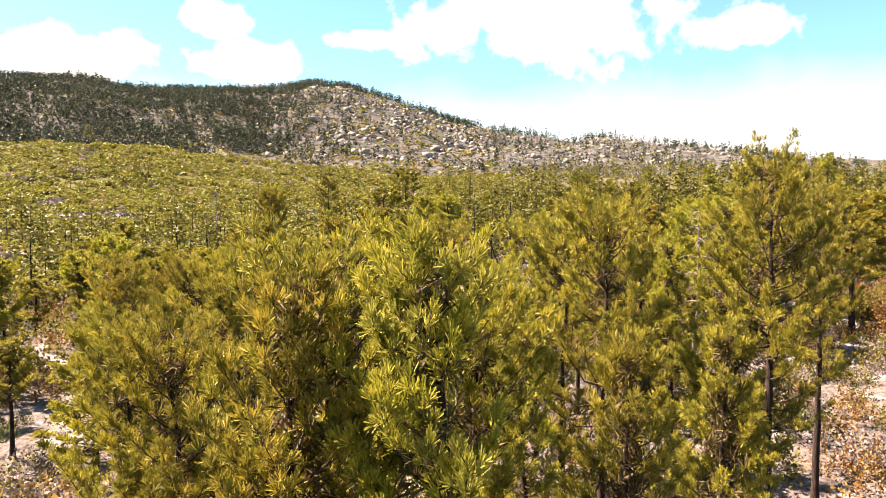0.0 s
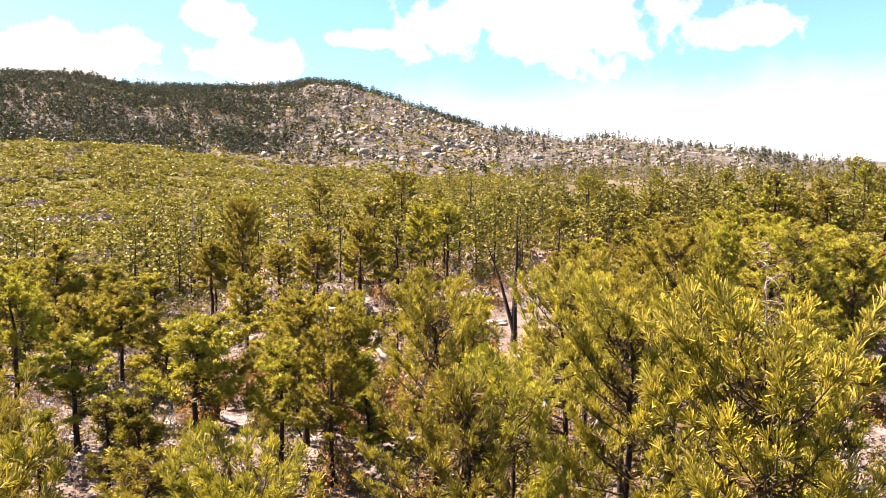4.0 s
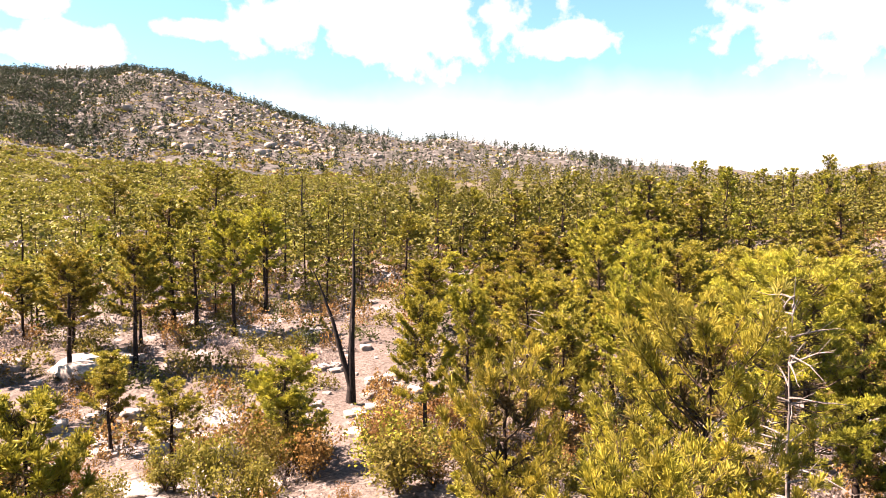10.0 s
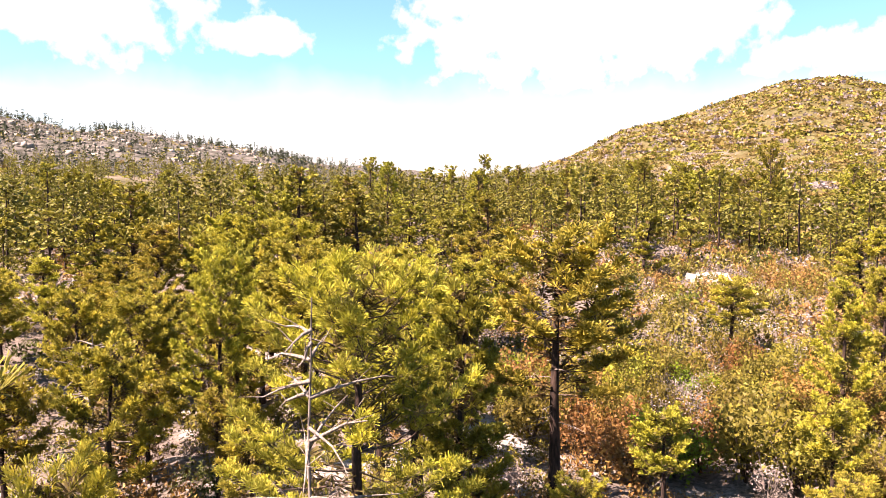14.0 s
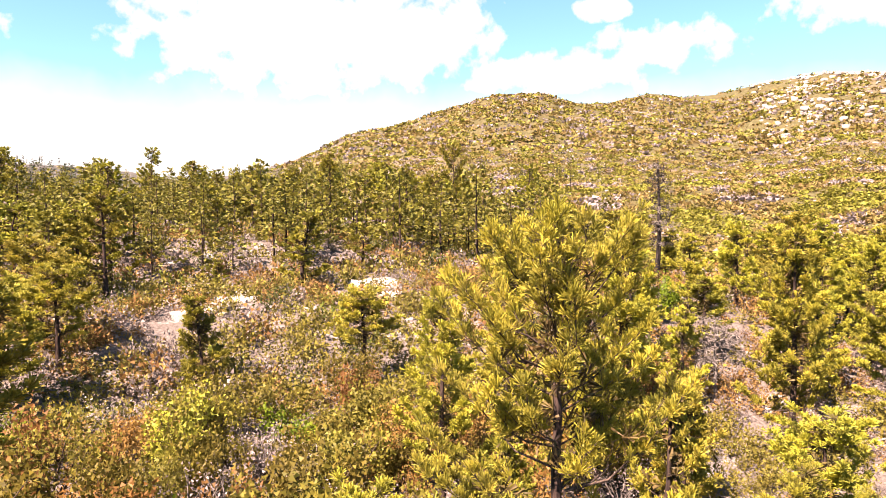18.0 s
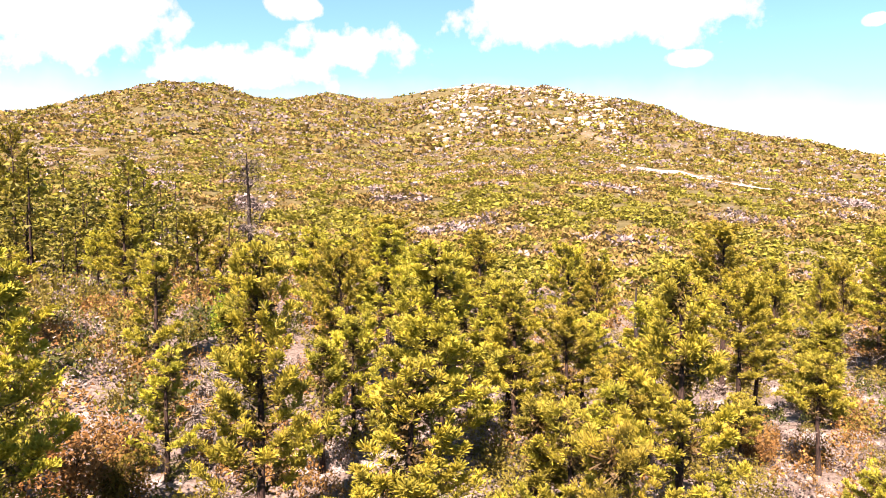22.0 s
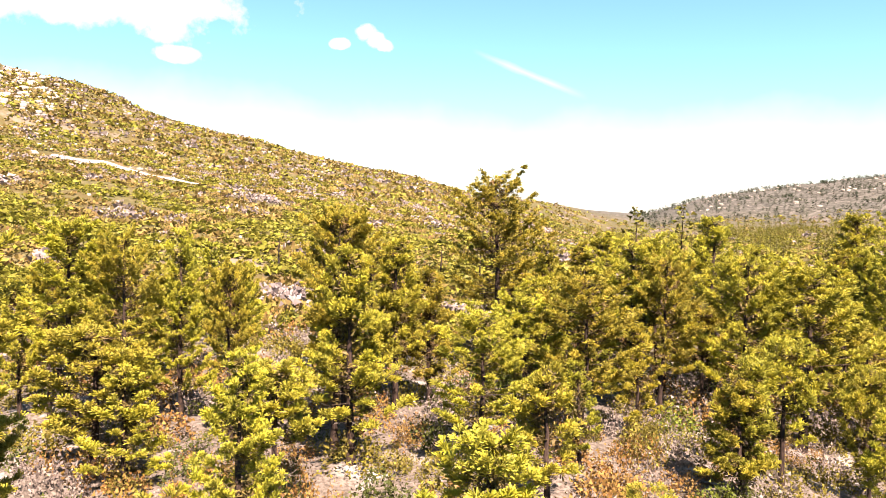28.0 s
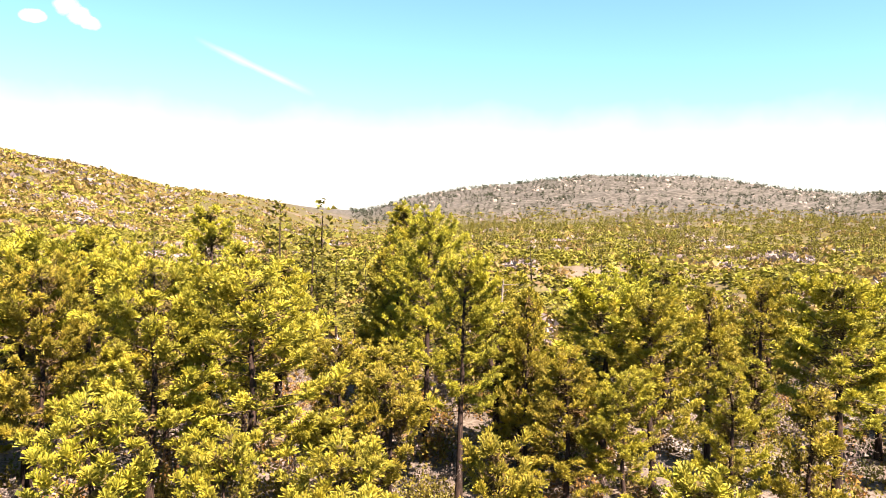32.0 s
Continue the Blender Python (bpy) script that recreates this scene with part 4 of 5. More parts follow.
def make_shrub(kind, seed, leaf_mat, leaves, size, stems=7, bare=False):
    """A chaparral shrub: stems fanning from the root and a broken dome of small leaves, about 1 m in radius."""
    r = np.random.default_rng(seed)
    bush = new("shrub")
    chunks, ends = [], []
    for k in range(stems):
        a, tip_r, tip_h = r.uniform(0, 6.28), r.uniform(0.25, 0.85), r.uniform(0.65, 1.25)
        us = np.linspace(0, 1, 4)
        path = np.column_stack([np.cos(a) * tip_r * us ** 1.3, np.sin(a) * tip_r * us ** 1.3, tip_h * us]) + r.normal(0, 0.04, (4, 3)) * us[:, None]
        chunks.append(tube(path, 0.028 * (1 - 0.75 * us), 4))
        for w in range(7 if bare else 4):
            u = r.uniform(0.3, 1.0)
            p = np.array([np.interp(u, us, path[:, c]) for c in range(3)])
            q = p + unit(np.array([np.cos(a), np.sin(a), 0.9]) + r.normal(0, 0.7, 3)) * r.uniform(0.15, 0.5)
            chunks.append(tube(np.array([p, (p + q) / 2 + r.normal(0, 0.03, 3), q]), [0.010, 0.007, 0.003], 3))
            ends.append(q)
        ends.append(path[-1])
    part("branching_stem", mesh_from(kind + "_stem", *join(chunks), [M_GREY if bare else M_LIMB], smooth=True), bush)
    ends = np.array(ends)
    per = max(4, leaves // len(ends))
    c = np.repeat(ends, per, 0) + r.normal(0, 0.14, (len(ends) * per, 3))
    d = unit(r.normal(0, 1, c.shape) + np.array([0, 0, 0.5]))
    s = unit(np.cross(d, r.normal(0, 1, c.shape)))
    k = size * r.uniform(0.6, 1.3, (len(c), 1))
    v = np.stack([c - s * k * 0.4, c + s * k * 0.4, c + d * k], 1).reshape(-1, 3)
    part("foliage", mesh_from(kind + "_leaves", v, np.arange(len(v)).reshape(-1, 3), [leaf_mat]), bush)
    return bush


SHRUBS = (("oak", M_OAK, 1900, 0.080, "olive-green scrub oak shrub"), ("oakb", M_OAK, 2200, 0.070, "dense olive-green chaparral shrub"),
          ("rust", M_RUST, 1700, 0.080, "rusty orange-brown shrub with dying leaves"), ("lime", M_LIME, 1700, 0.085, "bright green leafy shrub"),
          ("grey", M_GREYTWIG, 500, 0.06, "bare grey-pink twiggy shrub"), ("dark", M_NEEDLE_GREEN, 2000, 0.07, "dark green rounded shrub"))


def shrub(x, y, height, which, widen=1.0):
    kind, mat, leaves, size, label = SHRUBS[which]
    ob = kinds.put("shrub_" + kind, lambda: make_shrub(kind, 40 + which, mat, leaves, size, 9, which == 4), 1.2, x, y, height, rng.uniform(0, 360), widen)
    return tagged(ob, label + " on sandy soil", "shrub", "chaparral shrubs")


def brush(x, y):
    """How thickly shrubs grow, 0 to 1."""
    b, r = bearing_range(x, y)
    d = 0.9
    if in_chaparral(x, y):
        d = 0.8
    elif 58 <= b < 125:
        d = 0.9
    elif b < 20 and 45 < r < 90:
        d = 0.8
    if any(math.hypot(x - cx, y - cy) < cr for cx, cy, cr in CLEARINGS):
        d = 0.85
    for cx, cy, cr in BARE:
        if math.hypot(x - cx, y - cy) < cr:
            d *= 0.5
    return d


BARE = ((9.5, 92, 7), (6, 84, 4), (-6, 84, 5), (-20, 92, 6), (84, 87, 5), (66, 91, 5.5), (62, 87, 3), (-14, 47, 4))
spots_near = []
for gx in np.arange(-70, 170, 2.2):
    for gy in np.arange(-90, 150, 2.2):
        x, y = gx + rng.uniform(-1.3, 1.3), gy + rng.uniform(-1.3, 1.3)
        u, which, h, w = rng.uniform(), rng.choice(6, p=(0.25, 0.15, 0.30, 0.02, 0.22, 0.06)), rng.uniform(1.0, 2.9), rng.uniform(0.68, 1.12)
        b, r = bearing_range(x, y)
        if not in_sight(x, y) or r > 135 or u > brush(x, y):
            continue
        if any(math.hypot(x - cx, y - cy) < cr for cx, cy, cr in CLEARINGS):
            which, h = (0, 2, 2, 2, 4, 5)[which], h * 0.95
        kin = float(fbm(x, y, 24.0, 2, 0.7))
        which = 2 if which in (0, 1) and kin > 0.45 else 0 if which == 2 and kin < -0.1 else which
        spots_near.append((path_gap(x, y), x, y, h, int(which), w))
for gx in np.arange(36, 120, 2.3):
    for gy in np.arange(50, 106, 2.3):
        x, y = gx + rng.uniform(-1.1, 1.1), gy + rng.uniform(-1.1, 1.1)
        if in_chaparral(x, y) and rng.uniform() < 0.5:
            if any(math.hypot(x - cx, y - cy) < cr for cx, cy, cr in BARE):
                continue
            spots_near.append((path_gap(x, y), x, y, rng.uniform(1.6, 3.4), int(rng.choice(6, p=(0.34, 0.20, 0.22, 0.02, 0.14, 0.08))), rng.uniform(0.7, 1.15)))
spots_near.sort()
# the shrubs in the open are things of their own; the rest is undergrowth
open_ones = [s for s in spots_near if wood(s[1], s[2]) < 0.2 and s[0] < 75][:290]
chosen = set(id(s) for s in open_ones)
for gap, x, y, h, which, w in open_ones:
    shrub(x, y, h, which, w)
shrub(53.8, 68.9, 2.3, 3)
shrub(93.0, 59.9, 3.0, 3, 0.7)
rest = [s for s in spots_near if id(s) not in chosen]


def bush_cloud(seed, tri, size):
    r = np.random.default_rng(seed)
    a, u = r.uniform(0, 2 * np.pi, tri), r.uniform(0.02, 1, tri)
    lob = 0.78 + 0.25 * np.sin(3 * a + seed) + r.normal(0, 0.10, tri)
    p = np.column_stack([np.cos(a) * np.sqrt(1 - u * u * 0.9) * lob, np.sin(a) * np.sqrt(1 - u * u * 0.9) * lob, u * 1.05 * lob])
    p *= r.uniform(0.6, 1.0, (tri, 1)) ** 0.5
    d = unit(p + r.normal(0, 0.8, (tri, 3)))
    s = unit(np.cross(d, r.normal(0, 1, (tri, 3))))
    k = size * r.uniform(0.6, 1.3, (tri, 1))
    v = np.stack([p - s * k * 0.45, p + s * k * 0.45, p + d * k], 1).reshape(-1, 3)
    return v, np.arange(len(v)).reshape(-1, 3)


def far_tree(seed, tri=90, height=10.0, radius=1.9, clear=0.25, size=0.80):
    """A pine seen from afar: a thin trunk and a broken cloud of needle clumps."""
    r = np.random.default_rng(seed)
    tv, tt = tube(np.array([(0, 0, 0), (0.1, 0, height * 0.5), (0, 0.1, height * 0.97)]), [0.13, 0.09, 0.02], 3)
    s = r.uniform(0, 1, tri) ** 0.85
    a = r.uniform(0, 2 * np.pi, tri)
    if tri > 200:
        # needles gathered in clumps at the ends of tiered limbs
        clump = r.integers(0, 34, tri)
        s = np.clip(((np.arange(34) + 0.5) / 34)[clump] ** 0.85 + r.normal(0, 0.013, tri), 0, 1)
        a = (np.arange(34) * 2.4)[clump] + r.normal(0, 0.22, tri)
    reach = 1.25 * radius * (1.0 - s) ** 0.6 * (0.75 + 0.35 * np.sin(9 * s * 3.1 + a)) + 0.15
    rad = reach * (r.uniform(0.35, 1.0, tri) if tri <= 200 else r.uniform(0.55, 1.1, tri))
    p = np.column_stack([rad * np.cos(a), rad * np.sin(a), height * (clear + (1 - clear) * s)])
    d = unit(r.normal(0, 1, (tri, 3)) + np.column_stack([np.cos(a), np.sin(a), np.full(tri, 0.6)]))
    side = unit(np.cross(d, r.normal(0, 1, (tri, 3))))
    k = size * r.uniform(0.7, 1.3, (tri, 1)) * (1.0 - 0.4 * s[:, None])
    v = np.stack([p - side * k * 0.45, p + side * k * 0.45, p + d * k], 1).reshape(-1, 3)
    return (tv, tt), (v, np.arange(len(v)).reshape(-1, 3))


def spread(name, protos, rows, mats, label, category):
    """Many plants or stones in one mesh. protos: lists of (vertices, triangles, material); rows: x, y, z, scale, squash, turn, proto."""
    vs, ts, ms, k = [], [], [], 0
    rows = np.asarray(rows)
    for i, chunks in enumerate(protos):
        sel = rows[rows[:, 6].astype(int) == i]
        if not len(sel):
            continue
        c, s = np.cos(sel[:, 5]), np.sin(sel[:, 5])
        for v, t, m in chunks:
            x = (v[None, :, 0] * c[:, None] - v[None, :, 1] * s[:, None]) * (sel[:, 3] * sel[:, 4])[:, None] + sel[:, 0:1]
            y = (v[None, :, 0] * s[:, None] + v[None, :, 1] * c[:, None]) * (sel[:, 3] * sel[:, 4])[:, None] + sel[:, 1:2]
            z = v[None, :, 2] * sel[:, 3:4] + sel[:, 2:3]
            vs.append(np.stack([x, y, z], -1).reshape(-1, 3))
            ts.append((t[None] + (np.arange(len(sel)) * len(v))[:, None, None]).reshape(-1, 3) + k)
            ms.append(np.full(len(sel) * len(t), m))
            k += len(sel) * len(v)
    ob = new(name, mesh_from(name, np.vstack(vs), np.vstack(ts), mats, np.concatenate(ms)))
    return tagged(ob, label, category, kind="stuff")


protos = []
for i in range(6):
    a, b = far_tree(300 + i, 110, 10.0, (2.3, 1.9, 2.6)[i % 3], (0.3, 0.2, 0.35)[i % 3])
    protos.append([(*a, 0), (*b, 1)])
for i in range(6):
    a, b = far_tree(320 + i, 520, 10.0, (2.4, 2.0, 2.6)[i % 3], (0.18, 0.10, 0.24)[i % 3], 0.46)
    protos.append([(*a, 0), (*b, 1)])
rows = [(x, y, gz(x, y) - 0.1, size / 10, wide, rng.uniform(0, 6.28), rng.integers(0, 6) + (6 if gap < 110 else 0)) for gap, x, y, size, shape, wide in far_loose]
# pines between the wood and the hills
n = 13000
b, r = rng.uniform(-42, 182, n), np.sqrt(rng.uniform(200 ** 2, 800 ** 2, n))
keep = np.zeros(n, bool)
for lo, hi, r0, r1, p in ((-42, -8, 200, 400, 0.06), (-8, 2, 200, 400, 0.4), (2, 48, 200, 420, 0.9), (48, 70, 200, 300, 0.10), (128, 140, 200, 500, 0.3), (140, 182, 200, 800, 0.8)):
    keep |= (b > lo) & (b < hi) & (r > r0) & (r < r1) & (rng.uniform(0, 1, n) < p)
b, r = b[keep][:4600], r[keep][:4600]
x, y = EYE[0] + r * np.sin(np.radians(b)), EYE[1] + r * np.cos(np.radians(b))
z = ground_height(x, y) - 0.1
rows += list(np.column_stack([x, y, z, rng.uniform(0.7, 1.2, len(x)) * np.where(b > 128, 0.6, 1.0), rng.uniform(0.8, 1.15, len(x)), rng.uniform(0, 6.28, len(x)), rng.integers(0, 6, len(x))]))
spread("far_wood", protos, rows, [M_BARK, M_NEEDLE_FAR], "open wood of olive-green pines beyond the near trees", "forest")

# pines on the left-hand mountain, thickest along its crest
n = 42000
b, r = rng.uniform(-48, 30, n), np.sqrt(rng.uniform(430 ** 2, 960 ** 2, n))
x, y = EYE[0] + r * np.sin(np.radians(b)), EYE[1] + r * np.cos(np.radians(b))
crest = np.interp(b, HILLS[:, 0], HILLS[:, 3])
up = np.clip((r - 430) / (crest - 430), 0, 1.05)
shade = np.clip(-(b + 9) / 10, 0, 1)
p = 0.08 + 0.85 * shade * (up > 0.12) + 0.60 * (up > 0.86) * (b < 1) + 0.12 * (up > 0.9)
p *= 0.75 + 0.35 * fbm(x, y, 120.0, 2, 2.2)
keep = (rng.uniform(0, 1, n) < p) & (r < crest + 12)
x, y = x[keep][:15000], y[keep][:15000]
protos = []
for i in range(4):
    a, c = far_tree(340 + i, 28, 10.0, 2.1, 0.10, 1.7)
    protos.append([(*a, 0), (*c, 1)])
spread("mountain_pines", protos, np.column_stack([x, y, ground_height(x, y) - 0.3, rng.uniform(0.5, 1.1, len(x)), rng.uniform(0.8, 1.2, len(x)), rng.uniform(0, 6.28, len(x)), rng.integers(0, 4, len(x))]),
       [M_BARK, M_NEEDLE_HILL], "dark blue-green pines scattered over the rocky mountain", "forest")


# dark pines on the last mountain
n = 8000
b, r = rng.uniform(136, 184, n), np.sqrt(rng.uniform(800 ** 2, 1545 ** 2, n))
x, y = EYE[0] + r * np.sin(np.radians(b)), EYE[1] + r * np.cos(np.radians(b))
crest = np.interp(b, HILLS[:, 0], HILLS[:, 3])
p = 0.35 + 0.35 * fbm(x, y, 150.0, 2, 1.2) + 0.25 * (r > crest - 60)
keep = (rng.uniform(0, 1, n) < p) & (r < crest + 10)
x, y = x[keep], y[keep]
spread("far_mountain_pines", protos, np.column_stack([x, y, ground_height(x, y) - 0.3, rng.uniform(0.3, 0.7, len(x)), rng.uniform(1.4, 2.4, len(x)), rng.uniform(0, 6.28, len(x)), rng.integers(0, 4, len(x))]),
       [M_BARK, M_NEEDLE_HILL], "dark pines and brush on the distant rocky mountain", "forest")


def scrub(seed, tri, size):
    """A low bush from afar: a ragged dome of leaf clumps."""
    r = np.random.default_rng(seed)
    a, u = r.uniform(0, 2 * np.pi, tri), r.uniform(0.05, 1, tri)
    lob = 0.75 + 0.25 * np.sin(3 * a + seed) + r.normal(0, 0.08, tri)
    p = np.column_stack([np.cos(a) * np.sqrt(1 - u * u) * lob, np.sin(a) * np.sqrt(1 - u * u) * lob, u * 0.75 * lob])
    d = unit(p + r.normal(0, 0.7, (tri, 3)))
    side = unit(np.cross(d, r.normal(0, 1, (tri, 3))))
    k = size * r.uniform(0.6, 1.3, (tri, 1))
    v = np.stack([p - side * k * 0.5, p + side * k * 0.5, p + d * k * 0.8], 1).reshape(-1, 3)
    return v, np.arange(len(v)).reshape(-1, 3)


def stone(seed, cuts=1):
    """A weathered boulder: a lumpy, faceted block."""
    bm = bmesh.new()
    bmesh.ops.create_icosphere(bm, subdivisions=cuts, radius=1.0)
    r = np.random.default_rng(seed)
    sx, sy, sz = r.uniform(0.7, 1.2), r.uniform(0.6, 1.1), r.uniform(0.45, 0.8)
    off = Vector((seed * 3.1, seed * 1.7, 0))
    for v in bm.verts:
        k = 1 + 0.38 * noise.noise(v.co * 1.3 + off) + 0.14 * noise.noise(v.co * 3.1 + off)
        c = v.co * k
        v.co = (max(-0.75, min(0.75, c.x)) * sx * 1.25, max(-0.8, min(0.8, c.y)) * sy * 1.2, max(-0.6, min(0.62, c.z)) * sz * 1.3)
    bm.verts.ensure_lookup_table()
    bmesh.ops.triangulate(bm, faces=bm.faces[:])
    v = np.array([v.co[:] for v in bm.verts])
    t = np.array([[w.index for w in f.verts] for f in bm.faces])
    bm.free()
    return v, t


# scrub over the hillsides
n = 90000
b = rng.uniform(-46, 182, n)
r = np.exp(rng.uniform(np.log(125), np.log(900), n))
x, y = EYE[0] + r * np.sin(np.radians(b)), EYE[1] + r * np.cos(np.radians(b))
crest = np.interp(b, HILLS[:, 0], HILLS[:, 3])
dens = np.where((b > 46) & (b < 138), 1.0, np.where(b < 2, 1.3, np.where(b > 130, 1.2, 0.35)))
dens = dens * (0.75 + 0.4 * fbm(x, y, 60.0, 2, 0.9))
keep = (rng.uniform(0, 1, n) < np.where((b > 46) & (b < 138) & (r < 420), 0.95, 0.62) * dens) & (r < crest - 22)
x, y, r, b = x[keep], y[keep], r[keep], b[keep]
patch = 1.2 * fbm(x, y, 70.0, 3, 3.3) + rng.normal(0, 0.25, len(x))
kind = np.where(patch > 0.95, 2, np.where(patch < 0.05, 1, 0))
kind = np.where((b < 30) & (r < 420) & (kind != 2), 1, kind)
# the green slope before the mountain
more = 9000
bb, rr = rng.uniform(-44, 6, more), np.sqrt(rng.uniform(150 ** 2, 430 ** 2, more))
fade = rng.uniform(0, 1, more) < np.interp(bb, (-44, -3, 6), (1, 1, 0.2))
bb, rr = bb[fade], rr[fade]
x, y, r = np.concatenate([x, EYE[0] + rr * np.sin(np.radians(bb))]), np.concatenate([y, EYE[1] + rr * np.cos(np.radians(bb))]), np.concatenate([r, rr])
kind = np.concatenate([kind, np.where(rng.uniform(0, 1, len(bb)) < 0.9, 1, 0)])
# thicker scrub on the upper slopes
bb, rr = rng.uniform(44, 125, 16000), np.sqrt(rng.uniform(280 ** 2, 640 ** 2, 16000))
near = rr < np.interp(bb, HILLS[:, 0], HILLS[:, 3]) - 25
bb, rr = bb[near], rr[near]
x, y, r = np.concatenate([x, EYE[0] + rr * np.sin(np.radians(bb))]), np.concatenate([y, EYE[1] + rr * np.cos(np.radians(bb))]), np.concatenate([r, rr])
kind = np.concatenate([kind, rng.choice(3, len(bb), p=(0.55, 0.27, 0.18))])
bearing = np.degrees(np.arctan2(x - EYE[0], y - EYE[1]))
rocky = (bearing > 81) & (bearing < 94) & (r > np.interp(bearing, HILLS[:, 0], HILLS[:, 3]) - 290) & (rng.uniform(0, 1, len(x)) < 0.35 + 0.3 * fbm(x, y, 60.0, 2, 4.1))
TRACK = np.array([(380, -8), (377, -17), (371, -27), (364, -37), (352, -47), (336, -55)], float)
on_track = np.zeros(len(x), bool)
for u in np.linspace(0, 5, 21):
    on_track |= np.hypot(x - np.interp(u, range(6), TRACK[:, 0]), y - np.interp(u, range(6), TRACK[:, 1])) < 7.5
free = ~rocky & ~on_track
x, y, r, kind = x[free], y[free], r[free], kind[free]
protos = [[(*scrub(500 + i, 14, 0.82), i // 2)] for i in range(6)] + [[(*scrub(510 + i, 32, 0.46), i // 2)] for i in range(6)]
scale = np.clip(rng.normal(1.2, 0.35, len(x)), 0.5, 2.0) * np.interp(r, (95, 300, 900), (1.25, 1.3, 1.3))
spread("hill_scrub", protos, np.column_stack([x, y, ground_height(x, y) - 0.15, scale, rng.uniform(0.9, 1.5, len(x)), rng.uniform(0, 6.28, len(x)), kind * 2 + rng.integers(0, 2, len(x)) + np.where(r < 400, 6, 0)]),
       [M_SCRUB_FAR, M_SCRUB_GREEN, M_TWIG_FAR], "olive, rusty and grey chaparral scrub covering the hillsides", "scrub")

# boulders on both mountains
rows = []
for lo, hi, r0, r1, count, size in ((-18, 1, 480, 780, 1900, 2.9), (1, 22, 520, 850, 1300, 2.4), (-36, -22, 480, 650, 160, 2.2), (80, 95, 440, 740, 2300, 2.3), (80, 95, 350, 500, 250, 1.3), (94, 114, 330, 640, 700, 1.5), (50, 78, 300, 620, 300, 1.1), (140, 182, 950, 1500, 900, 3.2), (66, 79, 185, 330, 300, 0.9), (78, 108, 150, 330, 320, 0.65)):
    b, r = rng.uniform(lo, hi, count), np.sqrt(rng.uniform(r0 * r0, r1 * r1, count))
    x, y = EYE[0] + r * np.sin(np.radians(b)), EYE[1] + r * np.cos(np.radians(b))
    ok = fbm(x, y, 110.0, 2, 5.0) + rng.normal(0, 0.3, count) > -0.1
    x, y = x[ok], y[ok]
    s = size * np.minimum(np.exp(rng.normal(-0.5, 0.5, len(x))), 1.5)
    rows += list(np.column_stack([x, y, ground_height(x, y) + 0.15 * s, s, rng.uniform(0.55, 1.0, len(x)), rng.uniform(0, 6.28, len(x)), rng.integers(0, 4, len(x))]))
spread("mountain_boulders", [[(*stone(600 + i, 1), 0)] for i in range(4)], rows, [M_ROCK_FAR], "pale granite boulders strewn over the mountainsides", "boulders")

# a pale track cut into the hillside
way = TRACK
us = np.linspace(0, 5, 60)
cx, cy = np.interp(us, range(6), way[:, 0]), np.interp(us, range(6), way[:, 1])
dx, dy = np.gradient(cx), np.gradient(cy)
ln = np.hypot(dx, dy)
wide = 3.6 + 0.5 * np.sin(us * 5.0)
lanes = []
for k, lift in ((-1, 0.0), (-0.4, 0.3), (0.4, 0.3), (1, 0.0)):
    px, py = cx - dy / ln * wide * k, cy + dx / ln * wide * k
    lanes.append(np.column_stack([px, py, ground_height(px, py) + 0.25 + lift]))
v = np.stack(lanes, 1).reshape(-1, 3)
i, j = np.meshgrid(np.arange(59), np.arange(3), indexing="ij")
a = i * 4 + j
t = np.concatenate([np.stack([a, a + 1, a + 5], -1).reshape(-1, 3), np.stack([a, a + 5, a + 4], -1).reshape(-1, 3)])
k = Mat("track_dirt")
grain = k.noise(0.6, 6.0, 0.7)
M_TRACK = k.done(k.mix(k.band(grain, 0.35, 0.7), (0.19, 0.162, 0.145), (0.29, 0.25, 0.228)), 0.95, 0.1)
tagged(new("dirt_track", mesh_from("dirt_track", v, t, [M_TRACK])), "pale bare dirt track cut across the scrubby hillside", "road", kind="structure")

protos = [[(*bush_cloud(700 + i, 620, 0.092), i // 2)] for i in range(10)] + [[(*bush_cloud(720 + i, 300, 0.125), i // 2)] for i in range(10)] + [[(*bush_cloud(740 + i, 110, 0.20), i // 2)] for i in range(10)]
group_of = {0: 0, 1: 0, 2: 1, 3: 2, 4: 3, 5: 4}
rows = [(x, y, gz(x, y) - 0.05, h * 0.75, w, rng.uniform(0, 6.28), group_of[which] * 2 + rng.integers(0, 2) + (0 if gap < 38 else 10 if gap < 75 else 20)) for gap, x, y, h, which, w in rest]
U_MATS = [leaf_material("under_" + n, a, b, 0.25, 0.3, single=False) for n, a, b in (
    ("olive", (0.145, 0.120, 0.022), (0.095, 0.082, 0.022)), ("rust", (0.200, 0.105, 0.034), (0.145, 0.090, 0.034)),
    ("lime", (0.100, 0.120, 0.018), (0.075, 0.092, 0.018)), ("twig", (0.19, 0.155, 0.145), (0.135, 0.108, 0.10)), ("dark", (0.055, 0.062, 0.014), (0.040, 0.048, 0.014)))]
spread("undergrowth", protos, rows, U_MATS, "low olive, rusty and grey undergrowth beneath the pines", "undergrowth")


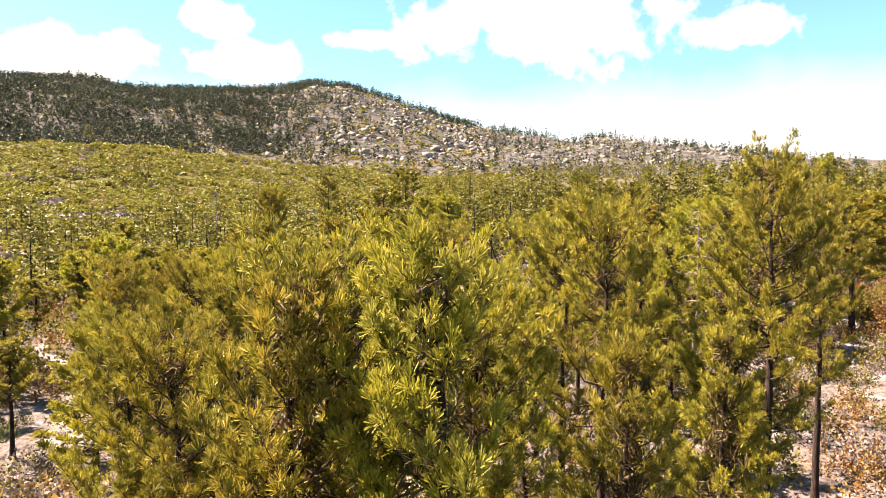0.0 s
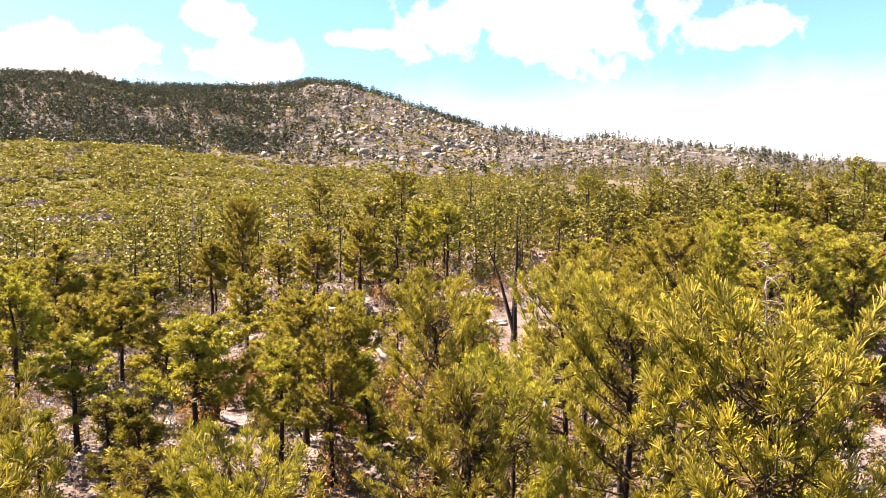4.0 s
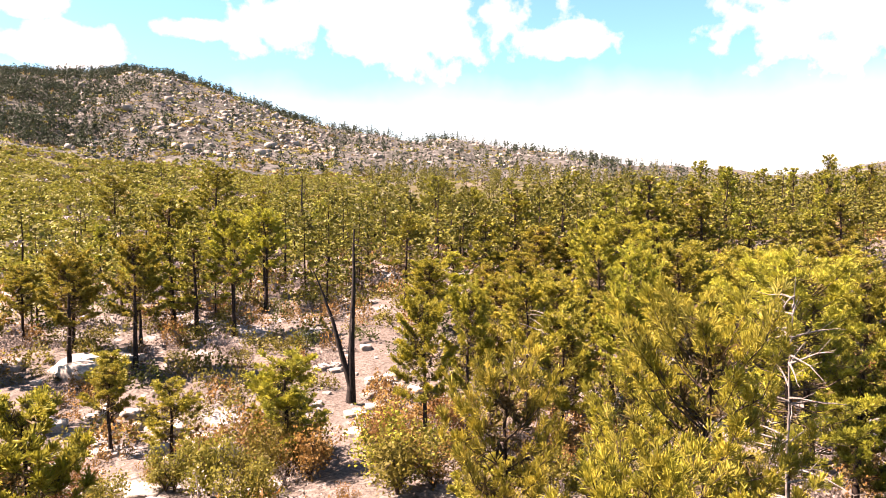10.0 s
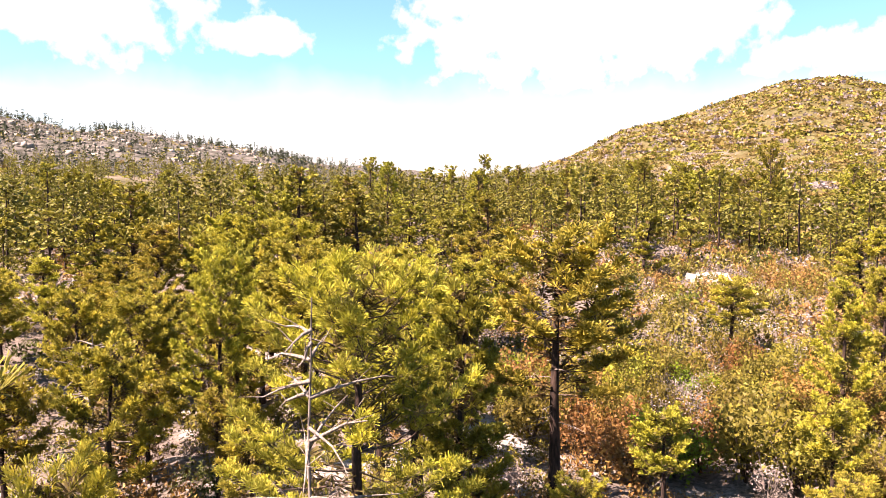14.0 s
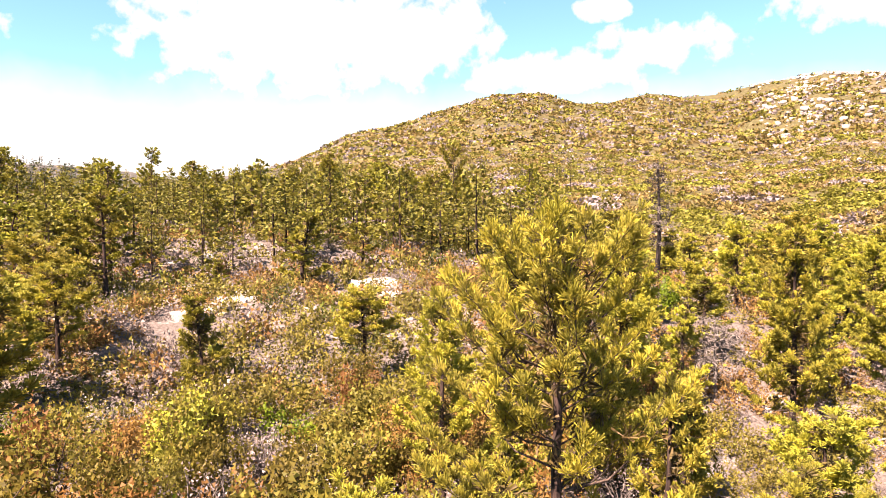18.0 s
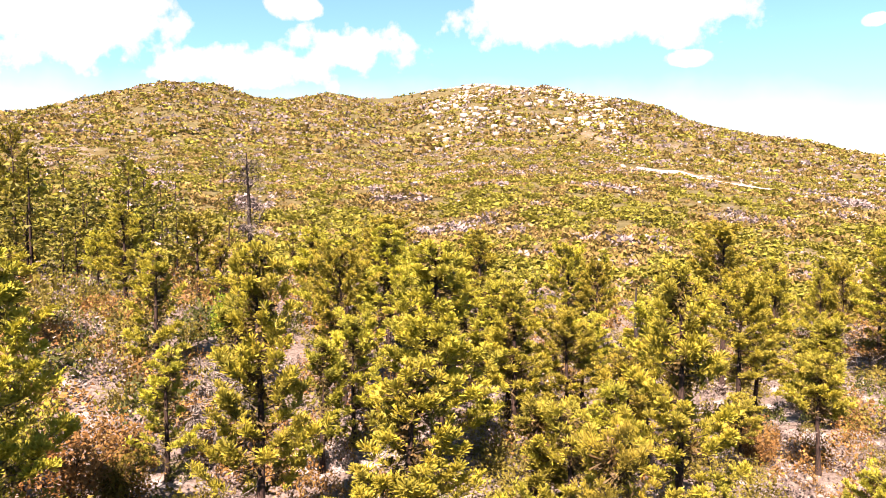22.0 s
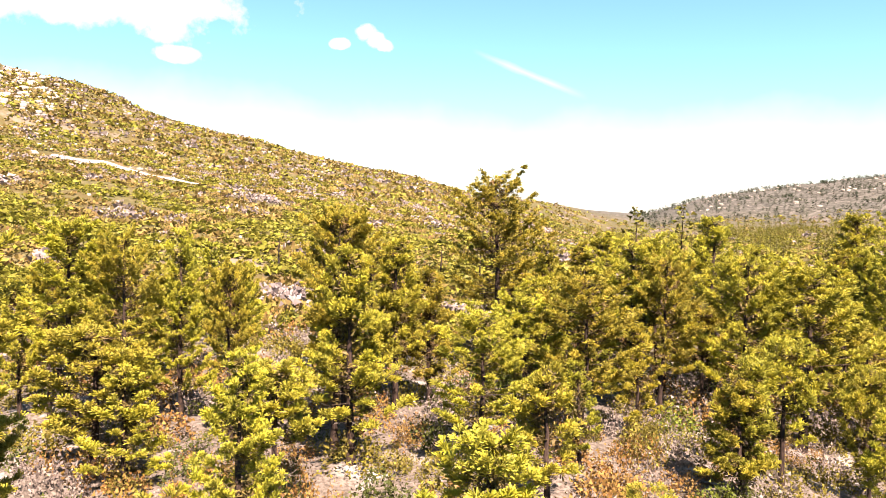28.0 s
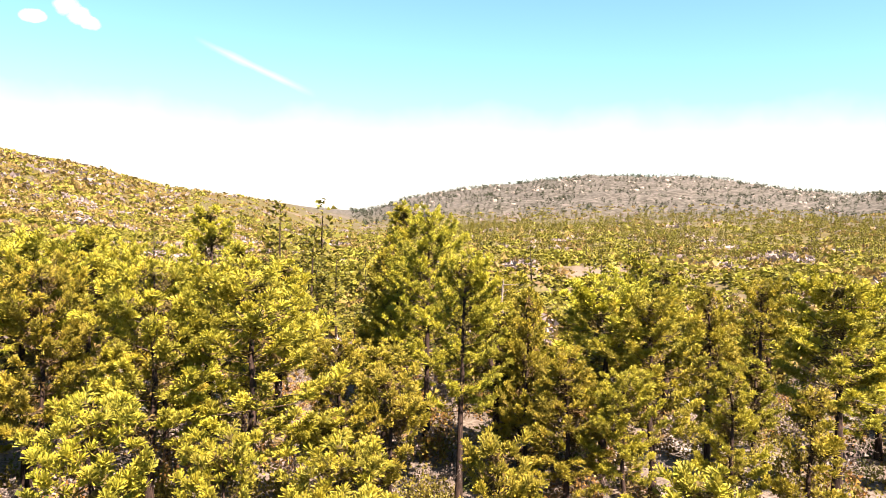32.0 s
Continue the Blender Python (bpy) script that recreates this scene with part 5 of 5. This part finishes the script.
def boulder(x, y, size, seed, flat=0.6):
    v, t = stone(seed, 3)
    v = v * np.array([1.0, 1.0, flat]) + 0.03 * np.sin(v[:, [1, 2, 0]] * 9 + seed)
    ob = new("boulder", mesh_from("boulder", v, t, [M_ROCK]))
    ob.matrix_basis = Matrix.LocRotScale((x, y, gz(x, y) + 0.10 * size * flat), Euler((0, 0, seed * 1.7)), (size, size, size))
    return tagged(ob, ("large" if size > 1.3 else "small") + " pale weathered granite boulder bedded in the soil", "boulder", "granite boulders")


BOULDERS = [(87.0, 89.4, 3.2, 0.6), (84.6, 87.2, 2.2, 0.6), (88.8, 91.5, 2.0, 0.6), (83.6, 84.4, 1.4, 0.6), (82.8, 81.2, 1.1, 0.6), (65.6, 92.4, 1.9, 0.7), (69.5, 93.6, 2.1, 0.5), (73.5, 95.2, 2.2, 0.4), (76.5, 97.0, 1.5, 0.5)]
for cx, cy, spreadr, count in ((9, 92, 6.5, 34), (-8, 84, 7, 26), (-22, 95, 8, 26), (1, 80, 6, 16), (-3, 73, 7, 22), (-16, 62, 8, 14), (70, 92, 9, 12), (40, 70, 12, 8), (95, 60, 16, 12), (-14, 46, 6, 8)):
    for i in range(count):
        BOULDERS.append((cx + rng.normal(0, spreadr * 0.6), cy + rng.normal(0, spreadr * 0.6), float(np.exp(rng.normal(-0.9, 0.6))), rng.uniform(0.6, 1.1)))
for i, (x, y, s, flat) in enumerate(BOULDERS):
    boulder(x, y, s, 20 + i % 9, flat)

# fallen branches and logs on the forest floor


def log(x, y, length, turn, seed):
    r = np.random.default_rng(seed)
    us = np.linspace(0, 1, 7)
    path = np.column_stack([(us - 0.5) * length, np.cumsum(r.normal(0, 0.04, 7)), np.zeros(7)])
    ca, sa2 = math.cos(turn), math.sin(turn)
    px, py = x + path[:, 0] * ca - path[:, 1] * sa2, y + path[:, 0] * sa2 + path[:, 1] * ca
    rad = 0.11 * (1 - 0.6 * us)
    path = np.column_stack([px - x, py - y, ground_height(px, py) + rad * 0.7 - gz(x, y)])
    ob = new("fallen_log")
    stem = part("stem", mesh_from("log_stem", *tube(path, rad, 7), [M_GREY], smooth=True), ob)
    for k in range(4):
        p = path[int(r.integers(2, 7))]
        q = p + unit(np.array([r.normal(0, 1), r.normal(0, 1), 0.6])) * r.uniform(0.4, 1.1)
        part("broken_branch", mesh_from("log_branch", *tube(np.array([p, (p + q) / 2 + r.normal(0, 0.05, 3), q]), [0.035, 0.025, 0.008], 5), [M_GREY], smooth=True), stem)
    ob.matrix_basis = pose(x, y, gz(x, y))
    return tagged(ob, "weathered grey fallen pine log with broken branches", "log", "fallen logs")


for i, (x, y, ln, tn) in enumerate(((-14, 88, 5, 0.6), (-2, 79, 4, 2.2), (12, 84, 4.5, 1.2), (60, 63, 6, 0.3), (66, 57, 5, 1.1), (78, 52, 6, 0.1), (44, 62, 4, 2.0), (96, 40, 6, 1.6), (92, 30, 5, 0.5),
                                    (104, 12, 5, 0.9), (98, -14, 5, 2.4), (84, -22, 5, 0.2), (-12, 44, 4, 0.4), (4, 60, 5, 1.9), (30, 72, 5, 2.7), (110, 40, 6, 2.2))):
    log(x, y, ln, tn, 900 + i)
